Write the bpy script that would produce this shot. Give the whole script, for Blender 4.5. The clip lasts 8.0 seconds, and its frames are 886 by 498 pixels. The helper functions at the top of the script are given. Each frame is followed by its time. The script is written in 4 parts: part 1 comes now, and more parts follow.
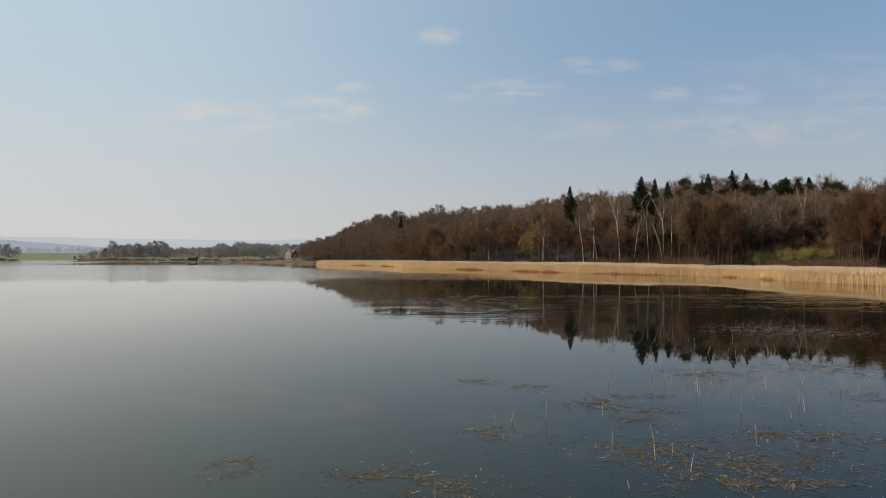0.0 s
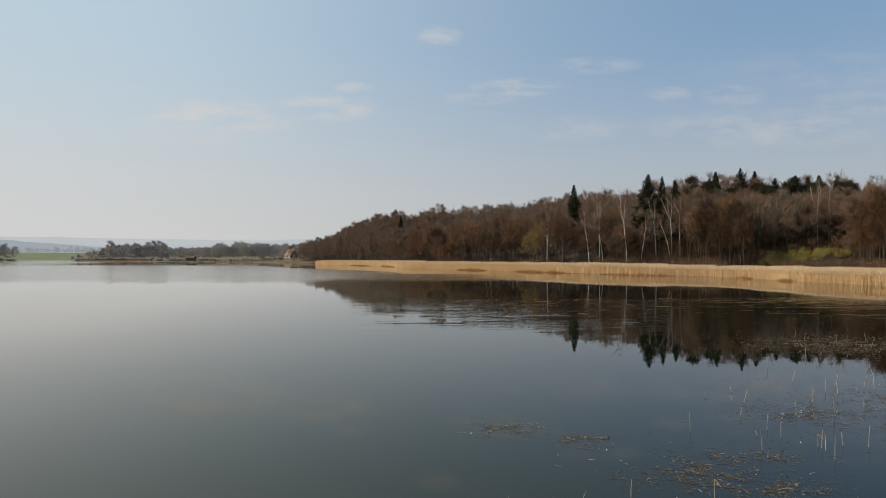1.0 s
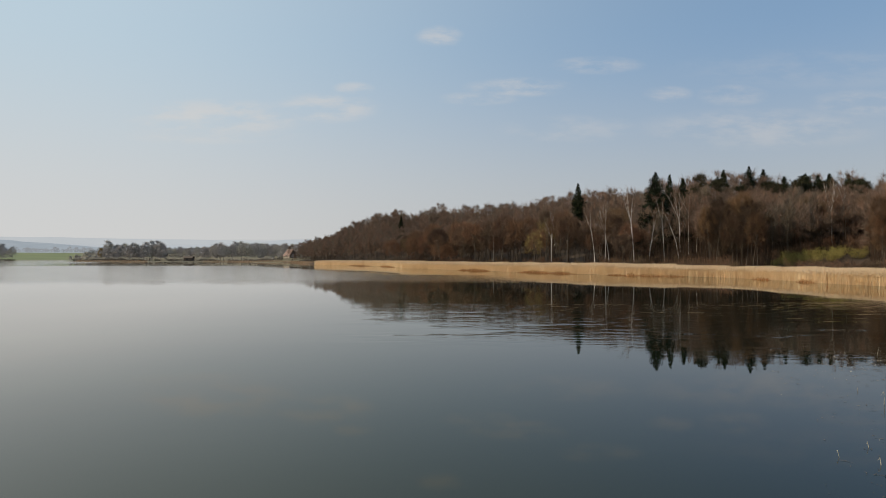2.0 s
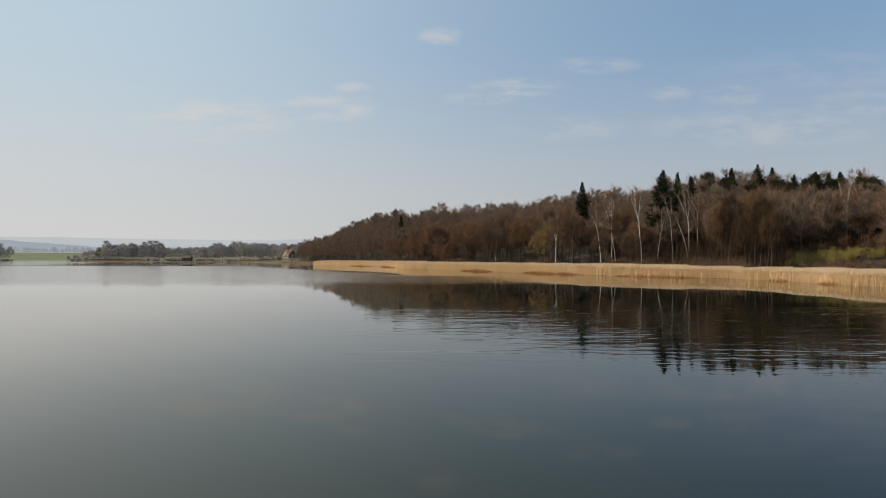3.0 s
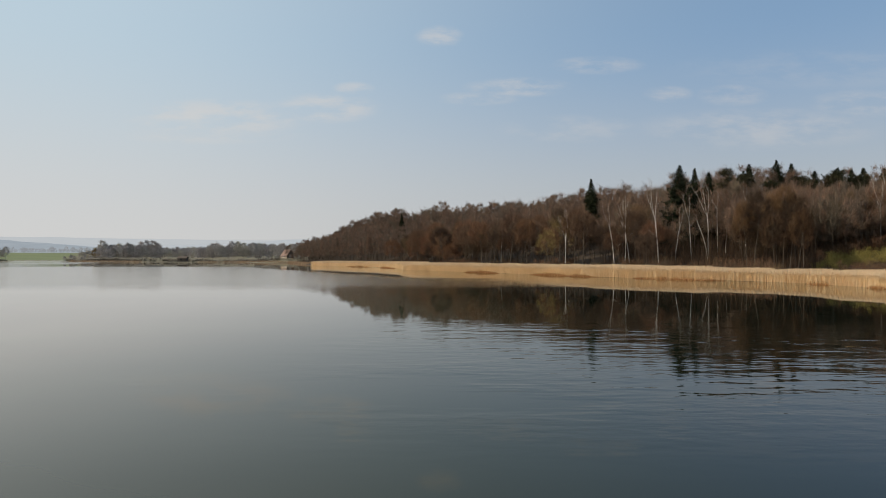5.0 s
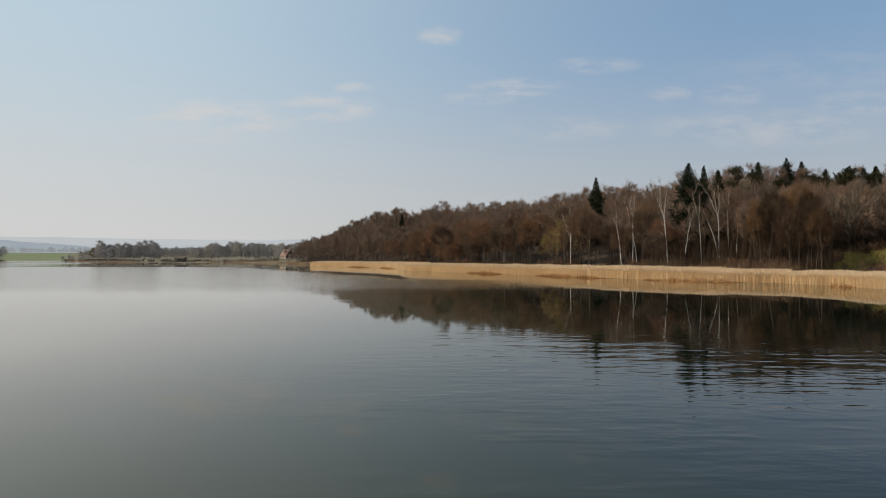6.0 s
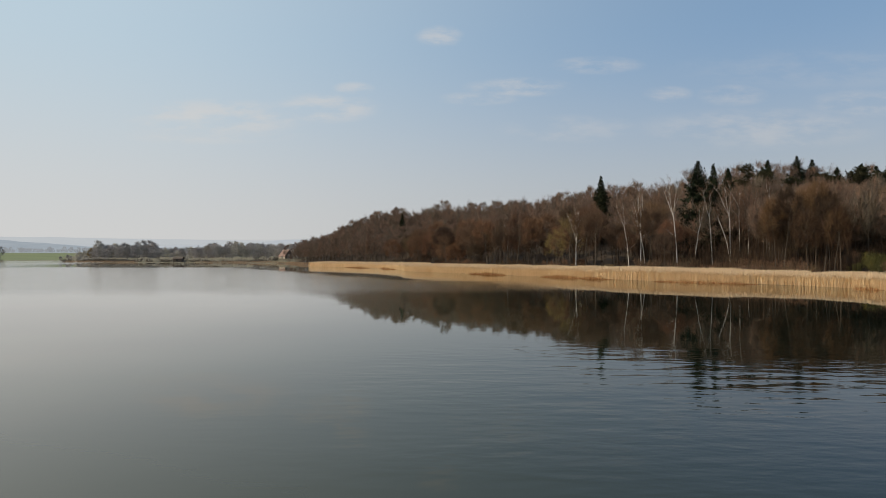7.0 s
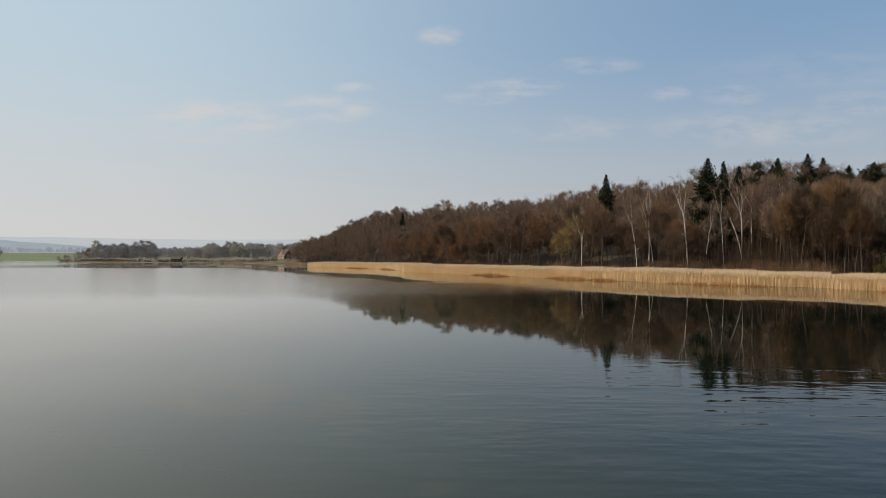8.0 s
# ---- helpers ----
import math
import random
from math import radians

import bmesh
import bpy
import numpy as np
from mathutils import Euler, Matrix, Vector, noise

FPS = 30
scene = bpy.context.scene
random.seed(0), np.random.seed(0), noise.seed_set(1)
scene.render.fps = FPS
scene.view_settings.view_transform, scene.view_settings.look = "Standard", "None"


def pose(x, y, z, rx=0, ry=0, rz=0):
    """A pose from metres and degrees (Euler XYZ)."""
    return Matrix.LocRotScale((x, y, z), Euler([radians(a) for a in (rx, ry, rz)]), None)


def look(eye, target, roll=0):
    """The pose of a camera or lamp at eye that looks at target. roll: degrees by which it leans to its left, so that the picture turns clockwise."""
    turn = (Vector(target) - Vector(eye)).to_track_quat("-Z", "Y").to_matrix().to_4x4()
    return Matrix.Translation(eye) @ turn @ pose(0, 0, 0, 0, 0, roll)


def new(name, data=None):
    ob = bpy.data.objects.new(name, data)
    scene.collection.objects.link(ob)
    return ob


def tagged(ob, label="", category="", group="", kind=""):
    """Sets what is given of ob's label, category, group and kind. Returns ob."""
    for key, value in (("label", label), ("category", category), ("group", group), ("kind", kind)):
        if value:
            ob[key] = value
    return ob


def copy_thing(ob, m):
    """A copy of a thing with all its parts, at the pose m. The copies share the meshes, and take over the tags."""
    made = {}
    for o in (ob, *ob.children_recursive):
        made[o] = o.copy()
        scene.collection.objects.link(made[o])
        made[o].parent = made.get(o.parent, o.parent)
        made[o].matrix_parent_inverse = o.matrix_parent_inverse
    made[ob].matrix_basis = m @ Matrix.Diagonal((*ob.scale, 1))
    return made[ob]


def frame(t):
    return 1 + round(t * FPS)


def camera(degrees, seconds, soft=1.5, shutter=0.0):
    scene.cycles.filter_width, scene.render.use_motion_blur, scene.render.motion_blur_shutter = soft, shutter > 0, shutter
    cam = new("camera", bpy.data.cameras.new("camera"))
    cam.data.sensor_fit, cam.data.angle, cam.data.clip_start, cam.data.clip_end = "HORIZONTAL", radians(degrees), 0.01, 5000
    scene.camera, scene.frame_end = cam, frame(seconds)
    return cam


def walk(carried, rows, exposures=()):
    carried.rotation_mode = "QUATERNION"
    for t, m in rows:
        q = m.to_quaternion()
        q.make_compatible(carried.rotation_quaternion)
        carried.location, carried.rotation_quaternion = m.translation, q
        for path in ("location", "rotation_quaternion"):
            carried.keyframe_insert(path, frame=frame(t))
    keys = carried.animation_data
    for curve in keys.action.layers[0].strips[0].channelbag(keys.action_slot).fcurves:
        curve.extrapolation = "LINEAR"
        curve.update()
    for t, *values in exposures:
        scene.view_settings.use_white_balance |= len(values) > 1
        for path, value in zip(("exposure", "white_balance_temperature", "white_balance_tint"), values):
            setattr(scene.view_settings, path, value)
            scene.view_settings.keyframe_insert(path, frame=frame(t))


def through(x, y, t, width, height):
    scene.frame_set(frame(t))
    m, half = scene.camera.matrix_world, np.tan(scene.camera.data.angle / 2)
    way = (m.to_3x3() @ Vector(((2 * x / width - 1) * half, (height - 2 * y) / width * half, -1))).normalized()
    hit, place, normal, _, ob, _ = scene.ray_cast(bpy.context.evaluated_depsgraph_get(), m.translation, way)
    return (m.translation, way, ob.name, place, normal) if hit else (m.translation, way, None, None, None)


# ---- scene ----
# ---------------------------------------------------------------- camera
cam = camera(70, 8.0, soft=1.0)
TILT = 16.07 / 1119.7


def eye_at(t):
    return Vector((-0.541 * t, 6.365 * t - 0.029 * t * t, 4.6 + 0.037 * t + 0.0100 * t * t))


walk(cam, [(t, look(eye_at(t), eye_at(t) + Vector((0, 100, 100 * TILT)))) for t in (0, 0.5, 1, 1.5, 2, 3, 4, 5, 6, 7, 7.5, 8)])

# ---------------------------------------------------------------- sky and sun
SUN_AZ, SUN_EL = radians(258), radians(38)
world = bpy.data.worlds.new("spring_sky")
scene.world = world
world.use_nodes = True
wn, wl = world.node_tree.nodes, world.node_tree.links
wn.clear()


def wmath(op, a, b=None):
    n = wn.new("ShaderNodeMath")
    n.operation = op
    for i, v in enumerate((a, b)):
        if v is None:
            continue
        if isinstance(v, (int, float)):
            n.inputs[i].default_value = v
        else:
            wl.new(v, n.inputs[i])
    return n.outputs[0]


def wramp(v, lo, hi, a=0.0, b=1.0):
    n = wn.new("ShaderNodeMapRange")
    n.interpolation_type = "SMOOTHSTEP"
    wl.new(v, n.inputs[0])
    for i, x in zip((1, 2, 3, 4), (lo, hi, a, b)):
        n.inputs[i].default_value = x
    return n.outputs[0]


def wmix(fac, a, b):
    n = wn.new("ShaderNodeMix")
    n.data_type = "RGBA"
    if isinstance(fac, float):
        n.inputs[0].default_value = fac
    else:
        wl.new(fac, n.inputs[0])
    for i, v in ((6, a), (7, b)):
        if isinstance(v, tuple):
            n.inputs[i].default_value = (*v, 1)
        else:
            wl.new(v, n.inputs[i])
    return n.outputs[2]


SKY_STRENGTH = 0.11
sky = wn.new("ShaderNodeTexSky")
sky.sky_type, sky.sun_disc = "NISHITA", False
sky.sun_elevation, sky.sun_rotation = SUN_EL, SUN_AZ
sky.air_density, sky.dust_density, sky.ozone_density, sky.altitude = 1.0, 1.6, 1.2, 300
coord = wn.new("ShaderNodeTexCoord")
sep = wn.new("ShaderNodeSeparateXYZ")
wl.new(coord.outputs["Generated"], sep.inputs[0])
dx, dy, dz = sep.outputs
# azimuth and elevation tangents towards the lake
ahead = wmath("MAXIMUM", dy, 0.02)
tu = wmath("DIVIDE", dx, ahead)
tv = wmath("DIVIDE", dz, ahead)
flat = wn.new("ShaderNodeCombineXYZ")
wl.new(tu, flat.inputs[0])
wl.new(tv, flat.inputs[1])
# pale haze low over the horizon, stronger towards the sun
K = 1 / SKY_STRENGTH
sunward = wmath("ADD", wmath("MULTIPLY", dx, math.sin(SUN_AZ)), wmath("MULTIPLY", dy, math.cos(SUN_AZ)))
veil = wmix(wramp(sunward, -0.72, 0.46, 0.0, 0.95), wmix(0.6, sky.outputs[0], (0.24 * K, 0.388 * K, 0.572 * K)), (0.51 * K, 0.63 * K, 0.712 * K))
haze = wmix(wramp(dz, 0.0, 0.34, 0.94, 0.0), veil, wmix(wramp(sunward, -0.75, 0.45), (0.455 * K, 0.467 * K, 0.474 * K), (0.635 * K, 0.625 * K, 0.61 * K)))
# thin wisps of cloud: u, v, half width, half height, density
wisps = ((-0.006, 0.352, 0.034, 0.016, 0.48), (0.245, 0.306, 0.065, 0.013, 0.36), (0.12, 0.271, 0.075, 0.014, 0.5),
         (0.055, 0.253, 0.06, 0.010, 0.3), (0.358, 0.260, 0.035, 0.012, 0.36), (-0.142, 0.269, 0.03, 0.010, 0.42),
         (-0.36, 0.222, 0.13, 0.028, 0.5), (-0.185, 0.238, 0.075, 0.022, 0.5), (0.46, 0.258, 0.05, 0.016, 0.3),
         (0.50, 0.205, 0.17, 0.030, 0.30), (0.20, 0.205, 0.10, 0.020, 0.22), (0.67, 0.245, 0.08, 0.020, 0.30),
         (-0.37, 0.195, 0.12, 0.014, 0.25), (0.62, 0.30, 0.22, 0.030, 0.12))
mapn = wn.new("ShaderNodeMapping")
mapn.inputs["Scale"].default_value = (1.0, 3.2, 1.0)
wl.new(flat.outputs[0], mapn.inputs["Vector"])
puff = wn.new("ShaderNodeTexNoise")
wl.new(mapn.outputs[0], puff.inputs["Vector"])
puff.inputs["Scale"].default_value, puff.inputs["Detail"].default_value = 11, 6
puff.inputs["Roughness"].default_value = 0.62
puffs = wramp(puff.outputs[0], 0.36, 0.66)
total = None
for u, v, a, b, k in wisps:
    du = wmath("POWER", wmath("DIVIDE", wmath("SUBTRACT", tu, u), a), 2)
    dv = wmath("POWER", wmath("DIVIDE", wmath("SUBTRACT", tv, v), b), 2)
    m = wramp(wmath("ADD", du, dv), 1.7, 0.0, 0.0, k * 0.9)
    total = m if total is None else wmath("MAXIMUM", total, m)
cover = wmath("MULTIPLY", wmath("MULTIPLY", total, puffs), wramp(dy, 0.2, 0.5))
clouds = wmix(cover, haze, (0.70 * K, 0.645 * K, 0.595 * K))
back = wn.new("ShaderNodeBackground")
back.inputs[1].default_value = SKY_STRENGTH
wl.new(clouds, back.inputs[0])
wout = wn.new("ShaderNodeOutputWorld")
wl.new(back.outputs[0], wout.inputs[0])

sun = new("sun", bpy.data.lights.new("sun", "SUN"))
sun.data.energy, sun.data.angle, sun.data.color = 4.2, radians(0.6), (1.0, 0.84, 0.64)
sun_from = Vector((math.sin(SUN_AZ) * math.cos(SUN_EL), math.cos(SUN_AZ) * math.cos(SUN_EL), math.sin(SUN_EL)))
sun.matrix_world = look(sun_from * 400, (0, 0, 0))


# ---------------------------------------------------------------- materials
def material(name, rough=0.8, metal=0.0):
    mt = bpy.data.materials.new(name)
    mt.use_nodes = True
    bsdf = mt.node_tree.nodes["Principled BSDF"]
    bsdf.inputs["Roughness"].default_value, bsdf.inputs["Metallic"].default_value = rough, metal
    return mt, mt.node_tree.nodes, mt.node_tree.links, bsdf


def ramp(nodes, links, source, stops, target):
    r = nodes.new("ShaderNodeValToRGB")
    while len(r.color_ramp.elements) < len(stops):
        r.color_ramp.elements.new(0.5)
    for e, (p, c) in zip(r.color_ramp.elements, stops):
        e.position, e.color = p, (*c, 1)
    links.new(source, r.inputs[0])
    if target is not None:
        links.new(r.outputs[0], target)
    return r.outputs[0]


def noisy(nodes, links, scale, detail=5, rough=0.6, stretch=(1, 1, 1), space="Object"):
    tc, mp, nz = nodes.new("ShaderNodeTexCoord"), nodes.new("ShaderNodeMapping"), nodes.new("ShaderNodeTexNoise")
    mp.inputs["Scale"].default_value = stretch
    nz.inputs["Scale"].default_value, nz.inputs["Detail"].default_value, nz.inputs["Roughness"].default_value = scale, detail, rough
    if space == "World":
        geo = nodes.new("ShaderNodeNewGeometry")
        links.new(geo.outputs["Position"], mp.inputs["Vector"])
    else:
        links.new(tc.outputs["Object"], mp.inputs["Vector"])
    links.new(mp.outputs[0], nz.inputs["Vector"])
    return nz.outputs[0]


def blend(nodes, links, fac, a, b, kind="MIX"):
    m = nodes.new("ShaderNodeMix")
    m.data_type, m.blend_type = "RGBA", kind
    for i, v in ((0, fac), (6, a), (7, b)):
        if isinstance(v, float):
            m.inputs[i].default_value = v
        elif isinstance(v, tuple):
            m.inputs[i].default_value = (*v, 1)
        else:
            links.new(v, m.inputs[i])
    return m.outputs[2]


def island_random(nodes):
    return nodes.new("ShaderNodeNewGeometry").outputs["Random Per Island"]


def object_random(nodes):
    return nodes.new("ShaderNodeObjectInfo").outputs["Random"]


def plain(name, stops, scale, rough=0.85, stretch=(1, 1, 1), bump=0.0, bump_scale=None):
    """A noise-coloured surface with fine relief."""
    mt, n, l, b = material(name, rough)
    nz = noisy(n, l, scale, stretch=stretch)
    ramp(n, l, nz, stops, b.inputs["Base Color"])
    if bump:
        bp = n.new("ShaderNodeBump")
        bp.inputs["Strength"].default_value, bp.inputs["Distance"].default_value = bump, 0.02
        l.new(noisy(n, l, bump_scale or scale * 4, stretch=stretch), bp.inputs["Height"])
        l.new(bp.outputs[0], b.inputs["Normal"])
    return mt


def per_island(name, stops, rough=0.9, world_stops=None, world_scale=0.08, amount=0.5):
    """Colour that changes from stalk to stalk or twig to twig, and slowly from place to place."""
    mt, n, l, b = material(name, rough)
    c = ramp(n, l, island_random(n), stops, None)
    if world_stops:
        w = ramp(n, l, noisy(n, l, world_scale, 3, space="World"), world_stops, None)
        c = blend(n, l, amount, c, w)
    l.new(c, b.inputs["Base Color"])
    b.inputs["Specular IOR Level"].default_value = 0.2
    return mt


def reed_material(name, stops, world_stops, through=0.4):
    """Thin dry leaves: some of the light passes through."""
    mt = per_island(name, stops, 0.8, world_stops, 0.09, 0.4)
    n, l = mt.node_tree.nodes, mt.node_tree.links
    b = n["Principled BSDF"]
    tr, mx = n.new("ShaderNodeBsdfTranslucent"), n.new("ShaderNodeMixShader")
    l.new(b.inputs["Base Color"].links[0].from_socket, tr.inputs[0])
    mx.inputs[0].default_value = through
    l.new(b.outputs[0], mx.inputs[1])
    l.new(tr.outputs[0], mx.inputs[2])
    l.new(mx.outputs[0], n["Material Output"].inputs[0])
    return mt


def twig_material(name, tones):
    """Twig colour: one tone a tree, varied twig by twig."""
    mt, n, l, b = material(name, 0.9)
    tree = ramp(n, l, object_random(n), tones, None)
    twig = ramp(n, l, island_random(n), ((0.0, (0.62, 0.62, 0.62)), (0.7, (1.06, 1.05, 1.04)), (1.0, (1.3, 1.29, 1.27))), None)
    l.new(blend(n, l, 1.0, tree, twig, "MULTIPLY"), b.inputs["Base Color"])
    b.inputs["Specular IOR Level"].default_value = 0.15
    return mt


def water_material():
    mt, n, l, b = material("lake_water", 0.015)
    b.inputs["IOR"].default_value, b.inputs["Specular IOR Level"].default_value = 1.333, 0.29
    # calm sheets and breeze-ruffled streaks
    calm = noisy(n, l, 0.02, 4, 0.55, (0.5, 1.6, 1), "World")
    mask = n.new("ShaderNodeMapRange")
    l.new(calm, mask.inputs[0])
    for i, v in zip((1, 2, 3, 4), (0.56, 0.72, 0.035, 0.6)):
        mask.inputs[i].default_value = v
    geo = n.new("ShaderNodeNewGeometry")
    xyz = n.new("ShaderNodeSeparateXYZ")
    l.new(geo.outputs["Position"], xyz.inputs[0])

    def span(v, lo, hi):
        r = n.new("ShaderNodeMapRange")
        r.interpolation_type = "SMOOTHSTEP"
        l.new(v, r.inputs[0])
        r.inputs[1].default_value, r.inputs[2].default_value = lo, hi
        return r.outputs[0]

    def times(a, c):
        r = n.new("ShaderNodeMath")
        r.operation = "MULTIPLY"
        l.new(a, r.inputs[0])
        l.new(c, r.inputs[1])
        return r.outputs[0]

    # water tone with the left-hand sky sheen painted in, near black rightward
    murk_and_sheen = blend(n, l, span(xyz.outputs[0], -6, 12), blend(n, l, span(xyz.outputs[0], -34, 0), (0.205, 0.183, 0.146), (0.026, 0.031, 0.018)), (0.003, 0.006, 0.004))
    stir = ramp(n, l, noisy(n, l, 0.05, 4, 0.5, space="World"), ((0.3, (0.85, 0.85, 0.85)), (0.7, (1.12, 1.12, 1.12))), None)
    l.new(blend(n, l, 1.0, murk_and_sheen, stir, "MULTIPLY"), b.inputs["Base Color"])
    # a breeze crosses the water off the wooded point
    def calc(op, a, c):
        r = n.new("ShaderNodeMath")
        r.operation = op
        for k, v in enumerate((a, c)):
            if isinstance(v, (int, float)):
                r.inputs[k].default_value = v
            else:
                l.new(v, r.inputs[k])
        return r.outputs[0]

    slant = calc("ADD", xyz.outputs[1], calc("MULTIPLY", calc("MAXIMUM", calc("MINIMUM", calc("ADD", xyz.outputs[0], 15.0), 0.0), -105.0), 2.0))
    ragged = calc("MULTIPLY", calc("SUBTRACT", noisy(n, l, 0.04, 4, 0.6, (0.4, 1.0, 1), "World"), 0.5), 28.0)
    point = times(times(span(calc("ADD", xyz.outputs[1], ragged), 112, 160), span(calc("ADD", slant, ragged), 200, 187)), span(xyz.outputs[0], 26, -8))
    # wind streaks out on the open lake, to the far shore
    side = calc("ADD", xyz.outputs[0], calc("MULTIPLY", xyz.outputs[1], 0.30))
    lanes = span(noisy(n, l, 0.03, 3, 0.6, (0.12, 1.0, 1), "World"), 0.36, 0.56)
    mid_lake = span(calc("ADD", xyz.outputs[1], calc("MULTIPLY", ragged, 2.0)), 400, 340)
    far_bay = times(span(side, -110, -190), lanes)
    open_water = times(times(calc("MAXIMUM", mid_lake, far_bay), span(side, 30, -30)), span(xyz.outputs[1], 150, 230))
    breeze = calc("MAXIMUM", point, open_water)
    ruffle = n.new("ShaderNodeMath")
    ruffle.operation = "MAXIMUM"
    l.new(mask.outputs[0], ruffle.inputs[0])
    # and streaks of ripples lie across the nearer water
    streaks = span(noisy(n, l, 0.13, 4, 0.65, (0.45, 1.2, 1), "World"), 0.38, 0.56)
    near = times(times(times(span(xyz.outputs[1], 44, 52), span(xyz.outputs[1], 86, 74)), times(span(xyz.outputs[0], -14, 2), span(xyz.outputs[0], 52, 36))), streaks)
    rough = calc("ADD", 0.015, calc("MULTIPLY", breeze, 0.10))
    l.new(rough, b.inputs["Roughness"])
    strong = n.new("ShaderNodeMath")
    strong.operation = "MULTIPLY"
    l.new(breeze, strong.inputs[0])
    strong.inputs[1].default_value = 1.2
    both = n.new("ShaderNodeMath")
    both.operation = "MULTIPLY_ADD"
    l.new(near, both.inputs[0])
    both.inputs[1].default_value = 0.75
    l.new(strong.outputs[0], both.inputs[2])
    gentle = calc("MULTIPLY", times(span(xyz.outputs[1], 50, 64), span(xyz.outputs[1], 104, 84)), 0.1)
    l.new(calc("ADD", both.outputs[0], gentle), ruffle.inputs[1])
    fine = noisy(n, l, 2.2, 3, 0.5, (0.55, 1.0, 1), "World")
    wide = noisy(n, l, 1.2, 2, 0.5, (0.40, 1.0, 1), "World")
    add = n.new("ShaderNodeMath")
    add.operation = "MULTIPLY_ADD"
    l.new(wide, add.inputs[0])
    add.inputs[1].default_value = 2.4
    l.new(fine, add.inputs[2])
    height = n.new("ShaderNodeMath")
    height.operation = "MULTIPLY"
    l.new(add.outputs[0], height.inputs[0])
    l.new(ruffle.outputs[0], height.inputs[1])
    bp = n.new("ShaderNodeBump")
    bp.inputs["Strength"].default_value, bp.inputs["Distance"].default_value = 1.0, 0.010
    l.new(height.outputs[0], bp.inputs["Height"])
    l.new(bp.outputs[0], b.inputs["Normal"])
    return mt


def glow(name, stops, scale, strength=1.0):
    """Far distance: haze colours given off as emission over a near-black base."""
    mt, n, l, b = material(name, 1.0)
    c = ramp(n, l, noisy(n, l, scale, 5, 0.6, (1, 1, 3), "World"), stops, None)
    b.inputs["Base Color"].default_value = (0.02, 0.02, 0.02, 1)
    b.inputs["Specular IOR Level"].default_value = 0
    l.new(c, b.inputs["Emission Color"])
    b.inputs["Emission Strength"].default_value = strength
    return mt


M_WATER = water_material()
M_LITTER = plain("leaf_litter", ((0.3, (0.023, 0.014, 0.007)), (0.55, (0.041, 0.026, 0.014)), (0.75, (0.063, 0.047, 0.026))), 0.35, 0.95)
M_FIELD = plain("spring_field", ((0.3, (0.095, 0.125, 0.050)), (0.7, (0.135, 0.160, 0.066))), 0.02, 0.95, (0.2, 1, 1))
M_SCRUB = plain("dry_meadow", ((0.3, (0.084, 0.070, 0.042)), (0.7, (0.154, 0.133, 0.077))), 0.03, 0.95)
M_BARK = plain("grey_brown_bark", ((0.3, (0.040, 0.029, 0.021)), (0.7, (0.107, 0.084, 0.060))), 1.5, 0.9, (3, 3, 0.6))
# far-shore bark: distance haze is put into the pale grey
M_BARK_HAZED = plain("hazed_grey_bark", ((0.3, (0.10, 0.095, 0.09)), (0.7, (0.19, 0.18, 0.17))), 1.5, 0.9, (3, 3, 0.6))
M_TWIG = twig_material("brown_twigs", ((0.0, (0.073, 0.049, 0.034)), (0.2, (0.170, 0.091, 0.054)), (0.38, (0.100, 0.071, 0.049)),
                                       (0.56, (0.195, 0.106, 0.061)), (0.74, (0.136, 0.094, 0.052)), (0.88, (0.082, 0.060, 0.044)), (1.0, (0.176, 0.092, 0.056))))
M_TWIG_DARK = twig_material("dark_brown_twigs", ((0.0, (0.042, 0.028, 0.017)), (0.15, (0.174, 0.087, 0.046)), (0.3, (0.060, 0.039, 0.024)), (0.45, (0.137, 0.070, 0.037)),
                                                (0.6, (0.046, 0.031, 0.020)), (0.75, (0.157, 0.093, 0.047)), (0.88, (0.070, 0.043, 0.027)), (1.0, (0.145, 0.070, 0.039))))
# far-shore twigs: greyed and lightened to carry the haze
M_TWIG_HAZED = twig_material("hazed_grey_twigs", ((0.0, (0.30, 0.285, 0.285)), (0.5, (0.38, 0.355, 0.345)), (0.8, (0.42, 0.40, 0.34)), (1.0, (0.31, 0.31, 0.33))))
M_TWIG_GOLD = twig_material("golden_willow_twigs", ((0.0, (0.203, 0.149, 0.060)), (1.0, (0.257, 0.186, 0.075))))
M_TWIG_GREEN = twig_material("budding_green_twigs", ((0.0, (0.215, 0.185, 0.058)), (1.0, (0.275, 0.232, 0.072))))
M_TWIG_BIRCH = twig_material("birch_twigs", ((0.0, (0.130, 0.077, 0.050)), (1.0, (0.169, 0.107, 0.069))))
M_NEEDLE = twig_material("spruce_needles", ((0.0, (0.014, 0.019, 0.009)), (1.0, (0.022, 0.027, 0.012))))
M_PINE = twig_material("pine_needles", ((0.0, (0.022, 0.025, 0.012)), (1.0, (0.033, 0.030, 0.014))))
M_REED = reed_material("dry_reed", ((0.0, (0.621, 0.449, 0.240)), (0.4, (0.747, 0.567, 0.331)), (1.0, (0.834, 0.676, 0.442))), ((0.3, (0.621, 0.430, 0.230)), (0.7, (0.844, 0.676, 0.446))), 0.32)
M_PLUME = reed_material("reed_plume", ((0.0, (0.504, 0.383, 0.240)), (1.0, (0.776, 0.624, 0.432))), ((0.3, (0.553, 0.406, 0.254)), (0.7, (0.776, 0.619, 0.432))), 0.32)
M_REED_BROWN = per_island("broken_brown_reed", ((0.0, (0.243, 0.108, 0.041)), (0.7, (0.405, 0.206, 0.081)), (1.0, (0.628, 0.412, 0.200))), 0.9)
